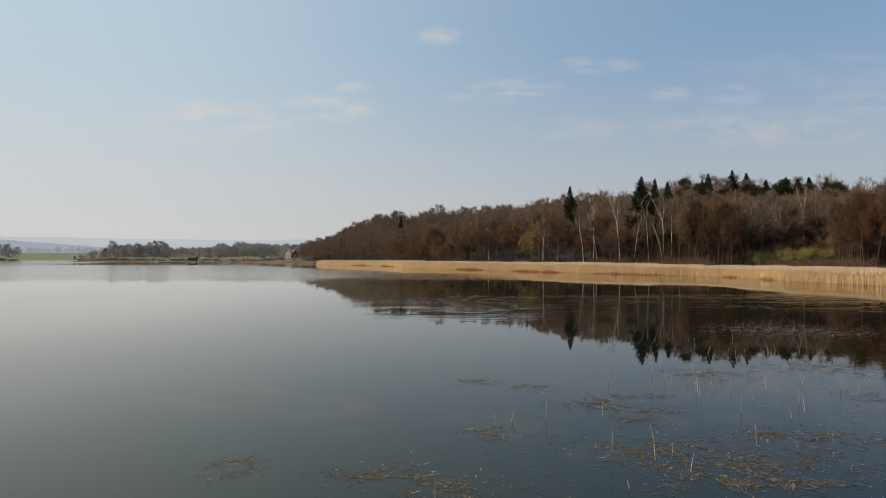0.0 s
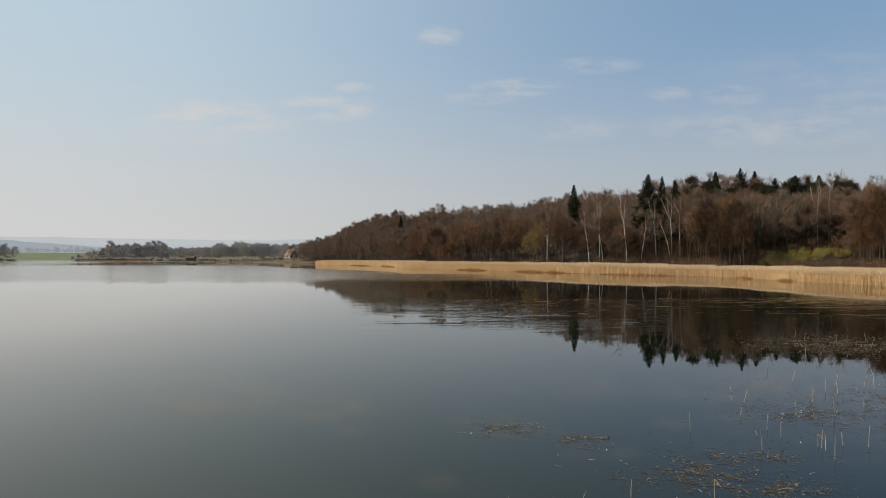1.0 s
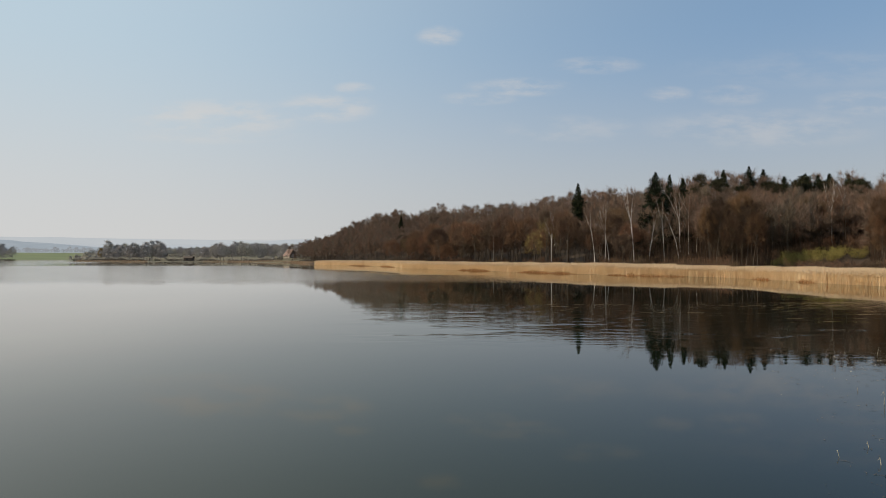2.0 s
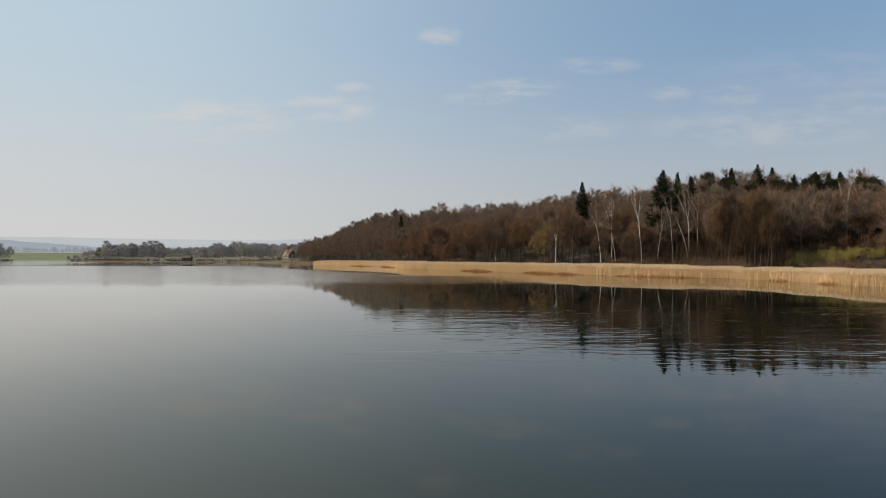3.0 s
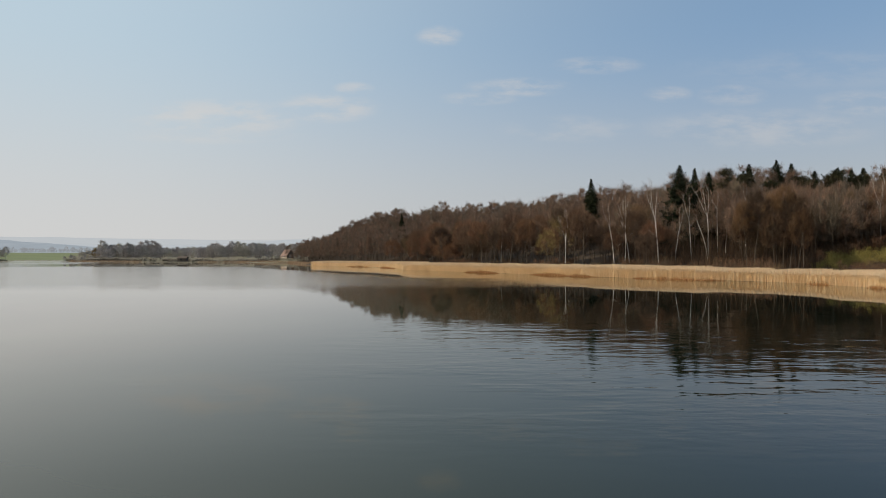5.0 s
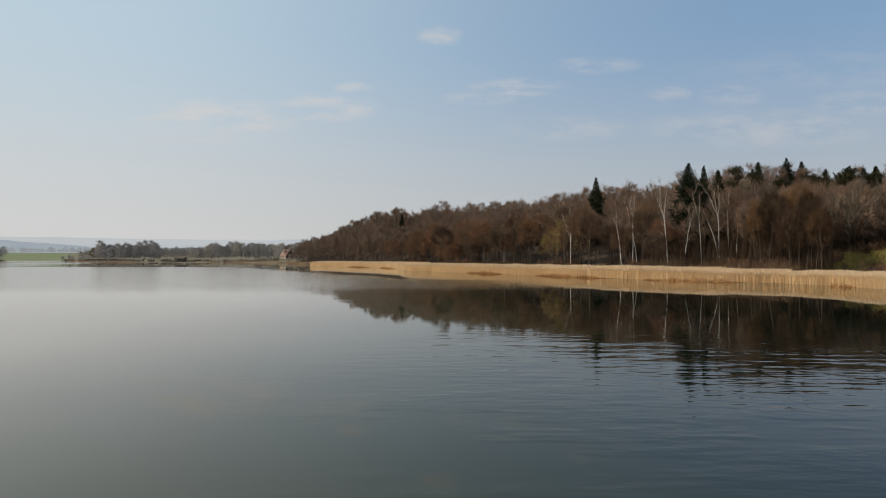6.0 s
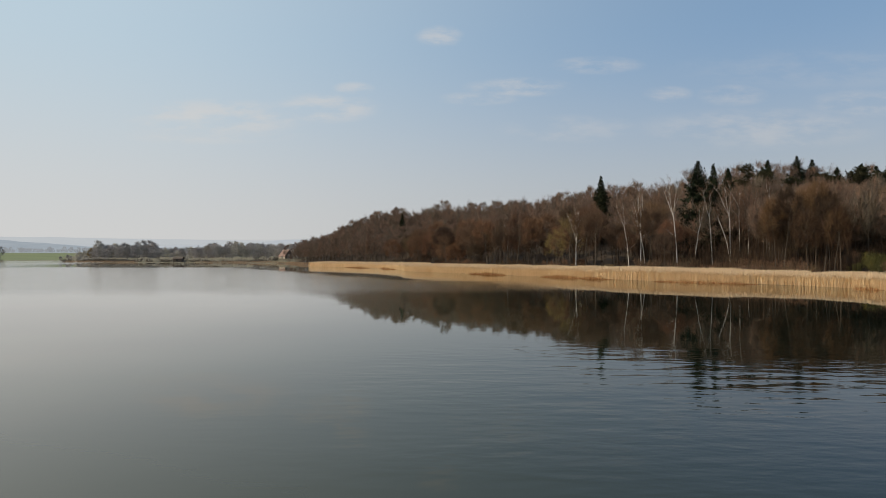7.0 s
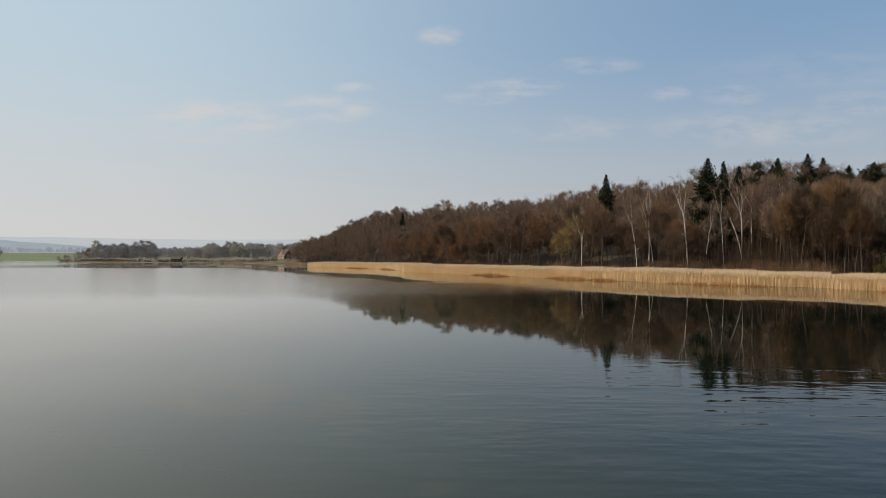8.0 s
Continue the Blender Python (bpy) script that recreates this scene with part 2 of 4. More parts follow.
M_REED_FAR = reed_material("rusty_tan_reed", ((0.0, (0.25, 0.165, 0.105)), (1.0, (0.42, 0.305, 0.205))), ((0.3, (0.25, 0.160, 0.100)), (0.7, (0.46, 0.350, 0.240))), 0.3)
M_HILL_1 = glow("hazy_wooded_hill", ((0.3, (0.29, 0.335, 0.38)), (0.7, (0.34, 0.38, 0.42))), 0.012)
M_HILL_2 = glow("faint_haze_hill", ((0.3, (0.43, 0.465, 0.50)), (0.7, (0.47, 0.50, 0.53))), 0.006)
M_HILL_3 = glow("palest_haze_hill", ((0.3, (0.455, 0.485, 0.51)), (0.7, (0.49, 0.515, 0.535))), 0.004)


# ---------------------------------------------------------------- mesh helpers
def mesh_from(name, verts, faces, mat):
    me = bpy.data.meshes.new(name)
    me.from_pydata([tuple(v) for v in verts], [], faces)
    for m in (mat if isinstance(mat, (list, tuple)) else [mat]):
        me.materials.append(m)
    me.update()
    return me


def tri_mesh(name, verts, tris, mats, index=None):
    """A mesh from arrays of points and triangles."""
    me = bpy.data.meshes.new(name)
    verts, tris = np.ascontiguousarray(verts, np.float32), np.ascontiguousarray(tris, np.int32)
    me.vertices.add(len(verts))
    me.vertices.foreach_set("co", verts.ravel())
    me.loops.add(tris.size)
    me.loops.foreach_set("vertex_index", tris.ravel())
    me.polygons.add(len(tris))
    me.polygons.foreach_set("loop_start", np.arange(0, tris.size, 3, dtype=np.int32))
    for m in mats:
        me.materials.append(m)
    if index is not None:
        me.polygons.foreach_set("material_index", np.ascontiguousarray(index, np.int32))
    me.update(calc_edges=True)
    return me


def put(name, me, parent=None, label=""):
    ob = new(name, me)
    if parent is not None:
        ob.parent = parent
    if label:
        ob["label"] = label
    return ob


def tube(verts, faces, pts, radii, sides):
    """A tapered tube along pts."""
    base = len(verts)
    for i, (p, r) in enumerate(zip(pts, radii)):
        d = (pts[min(i + 1, len(pts) - 1)] - pts[max(i - 1, 0)]).normalized()
        a = d.orthogonal().normalized()
        b = d.cross(a)
        for k in range(sides):
            w = 2 * math.pi * k / sides
            verts.append(p + (a * math.cos(w) + b * math.sin(w)) * r)
    for i in range(len(pts) - 1):
        for k in range(sides):
            j = (k + 1) % sides
            faces.append((base + i * sides + k, base + i * sides + j, base + (i + 1) * sides + j, base + (i + 1) * sides + k))


def sliver(verts, faces, p, d, length, width, rnd):
    """One thin twig: a narrow kite."""
    side = d.cross(Vector((rnd.uniform(-1, 1), rnd.uniform(-1, 1), rnd.uniform(-1, 1))))
    if side.length < 1e-4:
        side = d.orthogonal()
    side = side.normalized() * width * 0.5
    i = len(verts)
    verts += [p - side, p + side, p + d * length]
    faces.append((i, i + 1, i + 2))


# ---------------------------------------------------------------- the lie of the land
LAKE = [(120, -400), (92, -60), (80, 60), (74, 107), (70.5, 125), (70, 142), (68.5, 156), (65, 166), (55, 176), (44, 189),
        (26, 222), (2, 264), (-20, 304), (-23, 330), (-38, 372), (-57, 400), (-90, 447), (-92, 462), (-112, 530), (-146, 640), (-166, 692),
        (-200, 715), (-255, 790), (-340, 800), (-450, 845), (-525, 880), (-548, 960), (-700, 1290), (-850, 1330), (-800, 1150), (-632, 965), (-645, 930), (-900, 905), (-1500, 850), (-1500, -400)]
LK = np.array(LAKE, float)


def shore(x, y):
    """Distance from the water's edge: positive on land."""
    x, y = np.asarray(x, float), np.asarray(y, float)
    best, inside = np.full(x.shape, 1e9), np.zeros(x.shape, bool)
    for (ax, ay), (bx, by) in zip(LK, np.roll(LK, -1, 0)):
        ex, ey = bx - ax, by - ay
        s = np.clip(((x - ax) * ex + (y - ay) * ey) / (ex * ex + ey * ey), 0, 1)
        best = np.minimum(best, np.hypot(x - ax - s * ex, y - ay - s * ey))
        if ey != 0:
            inside ^= ((ay > y) != (by > y)) & (x < ex * (y - ay) / ey + ax)
    return np.where(inside, -best, best)


def smooth(v, lo, hi):
    s = np.clip((np.asarray(v, float) - lo) / (np.asarray(hi) - lo), 0, 1)
    return s * s * (3 - 2 * s)


def land(x, y):
    """Height of the ground."""
    x, y = np.asarray(x, float), np.asarray(y, float)
    s = shore(x, y)
    bank = np.where(s < 0, np.maximum(s * 0.12, -1.8) - 0.05, 0.04 * np.minimum(s, 14))
    wood = (9 + 12 * smooth(y, 130, 255) + smooth(y, 260, 400)) * smooth(s, 14 - 10 * smooth(y, 420, 520), 120 - 50 * smooth(y, 380, 520)) * (1 - smooth(y, 640, 790)) * smooth(x, -230, -140)
    far = 19 * smooth(s, 40, 520) * smooth(y, 700, 900)
    knoll = 4.2 * np.exp(-((x + 177) ** 2 + (y - 738) ** 2) / 420.0)
    return bank + wood + far + knoll + 0.25 * np.sin(x * 0.11) * np.sin(y * 0.09) * smooth(s, 5, 30)


def ground_z(x, y):
    return float(land(np.array([x]), np.array([y]))[0])


def grid_lines(*spans):
    out = []
    for a, b, st in spans:
        out += list(np.arange(a, b, st))
    return np.array(out + [spans[-1][1]], float)


gx = grid_lines((-3600, -1200, 200), (-1200, -200, 40), (-200, 240, 7), (240, 600, 40), (600, 2600, 200))
gy = grid_lines((-800, -80, 80), (-80, 60, 20), (60, 480, 7), (480, 1000, 20), (1000, 2000, 60), (2000, 4800, 200))
GX, GY = np.meshgrid(gx, gy)
GZ = land(GX, GY)
W = len(gx)
gverts = np.stack([GX.ravel(), GY.ravel(), GZ.ravel()], 1)
gfaces = [(j * W + i, j * W + i + 1, (j + 1) * W + i + 1, (j + 1) * W + i) for j in range(len(gy) - 1) for i in range(W - 1)]
gme = mesh_from("ground", gverts, gfaces, [M_LITTER, M_FIELD, M_SCRUB])
cx = np.array([gverts[list(f), :2].mean(0) for f in gfaces])
cs = shore(cx[:, 0], cx[:, 1])
green = (cx[:, 0] < -0.575 * cx[:, 1]) & (cx[:, 0] > -0.80 * cx[:, 1]) & (cs > 12) & (cx[:, 1] > 1080) & (cx[:, 1] < 1900)
scrub = (cx[:, 1] > 700) & ~green
gme.polygons.foreach_set("material_index", np.where(green, 1, np.where(scrub, 2, 0)).astype(np.int32))
gme.polygons.foreach_set("use_smooth", np.ones(len(gfaces), bool))
tagged(new("ground", gme), "leaf-strewn wooded bank, scrub and far green field", "ground", kind="structure")

wv = [(-1700, -700, 0), (400, -700, 0), (400, 1400, 0), (-1700, 1400, 0)]
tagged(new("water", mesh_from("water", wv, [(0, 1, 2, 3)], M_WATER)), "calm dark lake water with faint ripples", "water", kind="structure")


# ---------------------------------------------------------------- far hills
def ridge(name, dist, tops, depth, mat, label):
    """A long low hill across the view; tops: (slope sideways, slope up) of its skyline."""
    us = np.linspace(tops[0][0], tops[-1][0], 90)
    hs = np.interp(us, [a for a, b in tops], [b for a, b in tops])
    verts, faces = [], []
    for i, (u, h) in enumerate(zip(us, hs)):
        h = h * dist + 4 + dist * 0.0012 * noise.fractal(Vector((u * 30, dist * 0.01, 0)), 1.0, 2.0, 4)
        for k, (yy, zz) in enumerate(((dist - depth, -5), (dist - depth * 0.4, h * 0.7), (dist, h), (dist + depth, -5))):
            verts.append((u * yy, yy, zz))
        if i:
            a, b = (i - 1) * 4, i * 4
            faces += [(a + k, b + k, b + k + 1, a + k + 1) for k in range(3)]
    me = mesh_from(name, verts, faces, mat)
    for p in me.polygons:
        p.use_smooth = True
    return tagged(new(name, me), label, "hill", kind="structure")


# the haze over each ridge is put into its glowing colour
ridge("backdrop_far", 4500, ((-1.1, 0.030), (-0.75, 0.0345), (-0.62, 0.033), (-0.45, 0.030), (-0.30, 0.028), (-0.2, 0.030), (0.1, 0.02), (1.0, 0.02)), 120, M_HILL_3, "hills on the horizon, glowing in the palest haze blue-grey")
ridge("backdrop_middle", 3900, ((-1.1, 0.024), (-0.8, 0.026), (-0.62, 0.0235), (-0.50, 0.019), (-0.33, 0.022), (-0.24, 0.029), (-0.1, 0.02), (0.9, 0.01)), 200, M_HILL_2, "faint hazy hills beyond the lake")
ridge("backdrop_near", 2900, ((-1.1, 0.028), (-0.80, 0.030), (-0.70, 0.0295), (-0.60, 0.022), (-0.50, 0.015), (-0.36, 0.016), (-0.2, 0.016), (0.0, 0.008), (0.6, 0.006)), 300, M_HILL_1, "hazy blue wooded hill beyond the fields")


# ---------------------------------------------------------------- trees
UP = Vector((0, 0, 1))


def limb_path(p, d, length, n, rnd, lift=0.10, wob=0.16):
    pts, step = [p.copy()], length / n
    for _ in range(n):
        d = (d + Vector((rnd.uniform(-wob, wob), rnd.uniform(-wob, wob), rnd.uniform(-wob, wob) + lift))).normalized()
        p = p + d * step
        pts.append(p.copy())
    return pts


def spruce(seed, height, radius, bare=0.10):
    """Conical crown of drooping needle fans."""
    rnd = random.Random(seed)
    tv, tf, cv, cf = [], [], [], []
    tube(tv, tf, [Vector((0, 0, -0.5)), Vector((0, 0, height * 0.5)), Vector((0, 0, height))], [height * 0.011, height * 0.007, 0.02], 7)
    whorls = int(height * 2.6)
    for k in range(whorls):
        f = bare + (0.985 - bare) * k / (whorls - 1)
        reach = (radius * ((1 - f) / (1 - bare)) ** 0.75 + 0.05) * (1 + 0.22 * rnd.uniform(-1, 0.6) * (1 if k % 3 else 0.2))
        n = max(6, int(13 * reach / radius) + 3)
        for j in range(n):
            w = 6.283 * (j + rnd.uniform(-0.4, 0.4)) / n + k * 1.3
            length = reach * rnd.uniform(0.65, 1.2)
            d = Vector((math.cos(w), math.sin(w), -0.38 + 0.65 * f))
            p = Vector((0, 0, f * height + rnd.uniform(-0.4, 0.4)))
            side = Vector((-math.sin(w), math.cos(w), 0))
            steps = max(2, int(length / 0.5))
            for s in range(steps):
                q = (s + 0.5) / steps
                c = p + d * (length * q) + UP * (0.16 * length * q * q)
                for sg in (-1, 1):
                    wd = (side * sg * 0.8 + d * 0.7 + UP * rnd.uniform(-1.0, 0.05)).normalized()
                    sliver(cv, cf, c, wd, (0.7 + 0.3 * (1 - q)) * rnd.uniform(0.7, 1.4) * min(1, 0.35 + 2.2 * (1 - f)), 0.62 * rnd.uniform(0.7, 1.3), rnd)
    for _ in range(8):
        sliver(cv, cf, Vector((0, 0, height * 0.96)), Vector((rnd.uniform(-0.12, 0.12), rnd.uniform(-0.12, 0.12), 1)).normalized(), height * 0.05, 0.16, rnd)
    return tv, tf, cv, cf


def fan(starts, dirs, lengths, widths, r):
    """Thin twigs as arrays: one narrow triangle each."""
    side = np.cross(dirs, r.normal(0, 1, dirs.shape))
    side /= np.maximum(np.linalg.norm(side, axis=1), 1e-6)[:, None]
    side *= widths[:, None] * 0.5
    n = len(starts)
    verts = np.stack([starts - side, starts + side, starts + dirs * lengths[:, None]], 1).reshape(-1, 3)
    return verts.tolist(), np.arange(3 * n).reshape(n, 3).tolist()


def domed_tree(seed, height, spread, clear, twigs, subs=64, limbs=11, twig_len=1.1, twig_w=0.036, sides=6, radius=None, lean=0.0):
    """A bare broad-leaved tree: limbs reach into a rounded, lumpy crown whose boughs end in sprays of thin twigs."""
    rnd = random.Random(seed)
    r = np.random.RandomState(seed)
    tv, tf, cv, cf = [], [], [], []
    r0 = radius or height * 0.0095
    trunk = limb_path(Vector((0, 0, -0.4)), Vector((lean, rnd.uniform(-0.05, 0.05), 1)).normalized(), height * 0.80, 7, rnd, 0.04, 0.07)
    tube(tv, tf, trunk, [r0 * (1 - 0.12 * i) for i in range(8)], sides)
    off = trunk[-1] * 0.6
    mid = Vector((off.x, off.y, height * (clear + 1) / 2 - 0.3))
    half = height * (1 - clear) / 2 - 0.5

    def envelope(d):
        lump = 1.0 + 0.26 * noise.noise(d * 1.6 + Vector((seed * 3.1, 0, 0))) + 0.20 * noise.noise(d * 3.4 + Vector((0, seed, 0)))
        return Vector((d.x * spread, d.y * spread, d.z * half)) * lump

    points = []
    for k in range(limbs):
        w = k * 2.4 + rnd.uniform(-0.4, 0.4)
        e = -0.35 + 1.25 * (k + rnd.random()) / limbs
        d = Vector((math.cos(w), math.sin(w), e * 1.2)).normalized()
        goal = mid + envelope(d) * 0.62
        reach = math.hypot(goal.x, goal.y)
        z = min(max(goal.z - 0.85 * reach - 0.6, clear * height * 0.75), trunk[-1].z - 0.3)
        i = max(0, min(6, int((z + 0.4) / (height * 0.80) * 7)))
        a = trunk[i].lerp(trunk[i + 1], min(1, max(0, (z - trunk[i].z) / max(0.01, trunk[i + 1].z - trunk[i].z))))
        bend = a.lerp(goal, 0.5) + Vector((goal.x - a.x, goal.y - a.y, 0)) * 0.10 - UP * 0.1 * reach
        pts = [a.lerp(bend, t).lerp(bend.lerp(goal, t), t) + Vector((rnd.gauss(0, 0.12), rnd.gauss(0, 0.12), rnd.gauss(0, 0.12))) * (t > 0) for t in (0, 0.25, 0.5, 0.75, 1.0)]
        tube(tv, tf, pts, [r0 * q for q in (0.40, 0.32, 0.24, 0.17, 0.10)], 4)
        points += pts[1:]
    points += trunk[4:]
    roots, aims, outs = [], [], []
    for k in range(subs):
        z = -0.75 + 1.75 * rnd.random() ** 0.72
        w = rnd.uniform(0, 6.283)
        h = math.sqrt(1 - z * z)
        d = Vector((h * math.cos(w), h * math.sin(w), z))
        goal = mid + envelope(d) * rnd.uniform(0.70, 0.90)
        a = min(points, key=lambda p: (p - goal).length + (1.5 if p.z > goal.z - 0.2 else 0))
        bend = a.lerp(goal, 0.5) + Vector((rnd.gauss(0, 0.25), rnd.gauss(0, 0.25), 0.1))
        tube(cv, cf, [a, bend, goal], [r0 * 0.10, r0 * 0.065, r0 * 0.02], 3)
        roots.append(bend)
        aims.append(goal)
        outs.append((d * 0.6 + UP * 0.7).normalized())
    R, A, O = (np.array([tuple(v) for v in q]) for q in (roots, aims, outs))
    k = r.randint(0, subs, twigs)
    q = r.uniform(0.25, 1.0, twigs)[:, None]
    starts = R[k] * (1 - q) + A[k] * q + r.normal(0, 1, (twigs, 3)) * spread * 0.085
    dirs = O[k] + r.normal(0, 0.44, (twigs, 3))
    dirs /= np.linalg.norm(dirs, axis=1)[:, None]
    fv, ff = fan(starts, dirs, twig_len * r.uniform(0.5, 1.35, twigs), twig_w * r.uniform(0.7, 1.3, twigs), r)
    base = len(cv)
    cv += [Vector(v) for v in fv]
    cf += [tuple(base + i for i in f) for f in ff]
    return tv, tf, cv, cf


def birch_tree(seed, height, lean, fork, stems=3, radius=0.15, twigs=900):
    """A pale trunk that leans, forks into steep limbs, and thins into fine hanging twigs."""
    rnd = random.Random(seed)
    tv, tf, cv, cf = [], [], [], []
    pts = []
    for i in range(7):
        q = i / 6
        pts.append(Vector((lean * (0.25 * q + 0.75 * q * q) * fork + rnd.gauss(0, 0.07) * q, rnd.gauss(0, 0.1) * q, -0.4 + (height * fork + 0.4) * q)))
    tube(tv, tf, pts, [radius * (1.15 - 0.5 * i / 6) for i in range(7)], 7)
    paths = []
    for k in range(stems):
        w = k * 6.283 / stems + rnd.uniform(-0.6, 0.6)
        tilt = 0.10 if k == 0 else rnd.uniform(0.22, 0.42)
        d = Vector((math.cos(w) * tilt + lean / height * 0.6, math.sin(w) * tilt, 1)).normalized()
        start = pts[6] if k < 2 else pts[5].lerp(pts[6], rnd.uniform(0.1, 0.9))
        lp = limb_path(start, d, height * (1 - fork) * rnd.uniform(0.8, 1.0), 6, rnd, 0.05, 0.09)
        tube(tv, tf, lp, [radius * 0.42 * (1 - 0.14 * i) for i in range(7)], 5)
        paths.append(lp)
        for _ in range(5):
            j = rnd.randint(1, 5)
            d2 = ((lp[j] - lp[j - 1]).normalized() + Vector((rnd.uniform(-0.8, 0.8), rnd.uniform(-0.8, 0.8), rnd.uniform(-0.1, 0.3)))).normalized()
            sp = limb_path(lp[j], d2, height * (1 - fork) * rnd.uniform(0.22, 0.42), 4, rnd, 0.10, 0.14)
            tube(tv, tf, sp, [radius * 0.20 * (1 - 0.2 * i) for i in range(5)], 3)
            paths.append(sp)
    for _ in range(4):
        j = rnd.randint(3, 5)
        w = rnd.uniform(0, 6.283)
        sp = limb_path(pts[j], Vector((math.cos(w), math.sin(w), 0.7)).normalized(), height * 0.14, 4, rnd, 0.10, 0.14)
        tube(tv, tf, sp, [radius * 0.24 * (1 - 0.2 * i) for i in range(5)], 3)
        paths.append(sp)
    for _ in range(twigs):
        lp = paths[rnd.randrange(len(paths))]
        i = rnd.randrange(1, len(lp) - 1)
        p = lp[i].lerp(lp[i + 1], rnd.random())
        dd = Vector((rnd.uniform(-1, 1), rnd.uniform(-1, 1), rnd.uniform(-0.6, 0.8))).normalized()
        sliver(cv, cf, p, dd, rnd.uniform(0.5, 1.5), 0.035 * rnd.uniform(0.7, 1.3), rnd)
    return tv, tf, cv, cf


def pine(seed, height, radius):
    rnd = random.Random(seed)
    tv, tf, cv, cf = [], [], [], []
    main = limb_path(Vector((0, 0, -0.4)), UP, height * 0.97, 6, rnd, 0.05, 0.05)
    tube(tv, tf, main, [height * 0.012 * (1 - 0.12 * i) for i in range(7)], 6)
    for k in range(26):
        f = rnd.uniform(0.52, 1.0)
        w = rnd.uniform(0, 6.283)
        reach = radius * rnd.uniform(0.4, 1.0) * (0.45 + 0.9 * math.sin(math.pi * min(1, (f - 0.45) / 0.62)))
        p = Vector((0, 0, f * height))
        lp = limb_path(p, Vector((math.cos(w), math.sin(w), 0.25)).normalized(), reach, 3, rnd, 0.12)
        tube(tv, tf, lp, [0.07, 0.05, 0.035, 0.015], 3)
        for _ in range(70):
            c = lp[rnd.choice((1, 2, 3, 3))] + Vector((rnd.gauss(0, 0.7), rnd.gauss(0, 0.7), rnd.gauss(0, 0.4)))
            d = Vector((rnd.uniform(-1, 1), rnd.uniform(-1, 1), rnd.uniform(-0.2, 1))).normalized()
            sliver(cv, cf, c, d, rnd.uniform(0.5, 0.9), 0.32, rnd)
    return tv, tf, cv, cf


def shrub(seed, height, spread, stems=16, twigs=700, twig_w=0.05):
    rnd = random.Random(seed)
    tv, tf, cv, cf = [], [], [], []
    tips = []
    for k in range(stems):
        w = rnd.uniform(0, 6.283)
        o = Vector((math.cos(w), math.sin(w), 0)) * spread * 0.45 * rnd.random()
        lp = limb_path(o - UP * 0.3, Vector((math.cos(w) * 0.6, math.sin(w) * 0.6, 1)).normalized(), height * rnd.uniform(0.65, 1.05), 4, rnd, 0.02, 0.2)
        tube(tv, tf, lp, [0.05, 0.04, 0.03, 0.02, 0.01], 3)
        tips.append(lp)
    for _ in range(twigs):
        lp = tips[rnd.randrange(stems)]
        q = rnd.uniform(0.15, 1.0) ** 0.8 * 4
        i = min(int(q), 3)
        p = lp[i].lerp(lp[i + 1], q - i) + Vector((rnd.gauss(0, 0.2), rnd.gauss(0, 0.2), rnd.gauss(0, 0.15))) * spread * 0.35
        p.z = max(p.z, 0.05)
        d = Vector((rnd.uniform(-1, 1), rnd.uniform(-1, 1), rnd.uniform(-0.1, 1.3))).normalized()
        sliver(cv, cf, p, d, rnd.uniform(0.4, 1.0), twig_w * rnd.uniform(0.7, 1.4), rnd)
    return tv, tf, cv, cf


def plant(name, shape, wood, leaf, label, category, group="", crown="crown", at=(0, 0, 0)):
    """A thing with a trunk and a crown."""
    tv, tf, cv, cf = shape
    top = new(name)
    top.location = at
    put("trunk" if crown == "crown" else "stem", mesh_from("trunk", tv, tf, wood), top)
    put(crown, mesh_from(crown, cv, cf, leaf), top)
    return tagged(top, label, category, group)


def place(proto, x, y, rz=0.0, s=1.0, sink=0.0):
    ob = copy_thing(proto, pose(x, y, ground_z(x, y) - sink, 0, 0, math.degrees(rz)))
    ob.scale = (s, s, s)
    return ob


# prototypes stand at the first place of their kind
rnd = random.Random(11)
FOREST_LABEL = "bare brown deciduous tree in the lakeside wood"
kinds = []
for k in range(9):
    h = (17, 19, 21, 16, 20, 18, 22, 15, 19)[k]
    shape = domed_tree(100 + k, h, h * (0.29, 0.24, 0.28, 0.33, 0.25, 0.31, 0.23, 0.34, 0.27)[k], (0.30, 0.38, 0.28, 0.16, 0.40, 0.22, 0.42, 0.14, 0.32)[k], 5600, 130, twig_len=1.7, twig_w=0.042)
    kinds.append(shape)

# slender trees of the steep wood, drawn up close together
slim = [domed_tree(150 + k, (20, 18, 22, 19, 17)[k], (3.0, 3.3, 2.9, 2.6, 3.4)[k], (0.36, 0.28, 0.42, 0.22, 0.40)[k], 2600, 90, 9, 1.8, 0.042, 5, 0.13) for k in range(5)]

spots = []
for gy_ in np.arange(70, 700, 7.4):
    for gx_ in np.arange(-200, 300, 7.4):
        spots.append((gx_ + rnd.uniform(-3.0, 3.0), gy_ + rnd.uniform(-3.0, 3.0)))
# a closer row along the edge of the steep wood
for gy_ in np.arange(120, 262, 5.4):
    for gx_ in np.arange(50, 190, 5.4):
        x, y = gx_ + rnd.uniform(-2.4, 2.4), gy_ + rnd.uniform(-2.4, 2.4)
        if 0.36 * y < x:
            spots.append((x, y))
spots = np.array(spots)
sd = shore(spots[:, 0], spots[:, 1])
# reeds and a clear strip lie between the water and the wood
edge = 17 - 11 * smooth(spots[:, 1], 420, 500) + 8 * np.exp(-((spots[:, 1] - 205) / 30) ** 2)
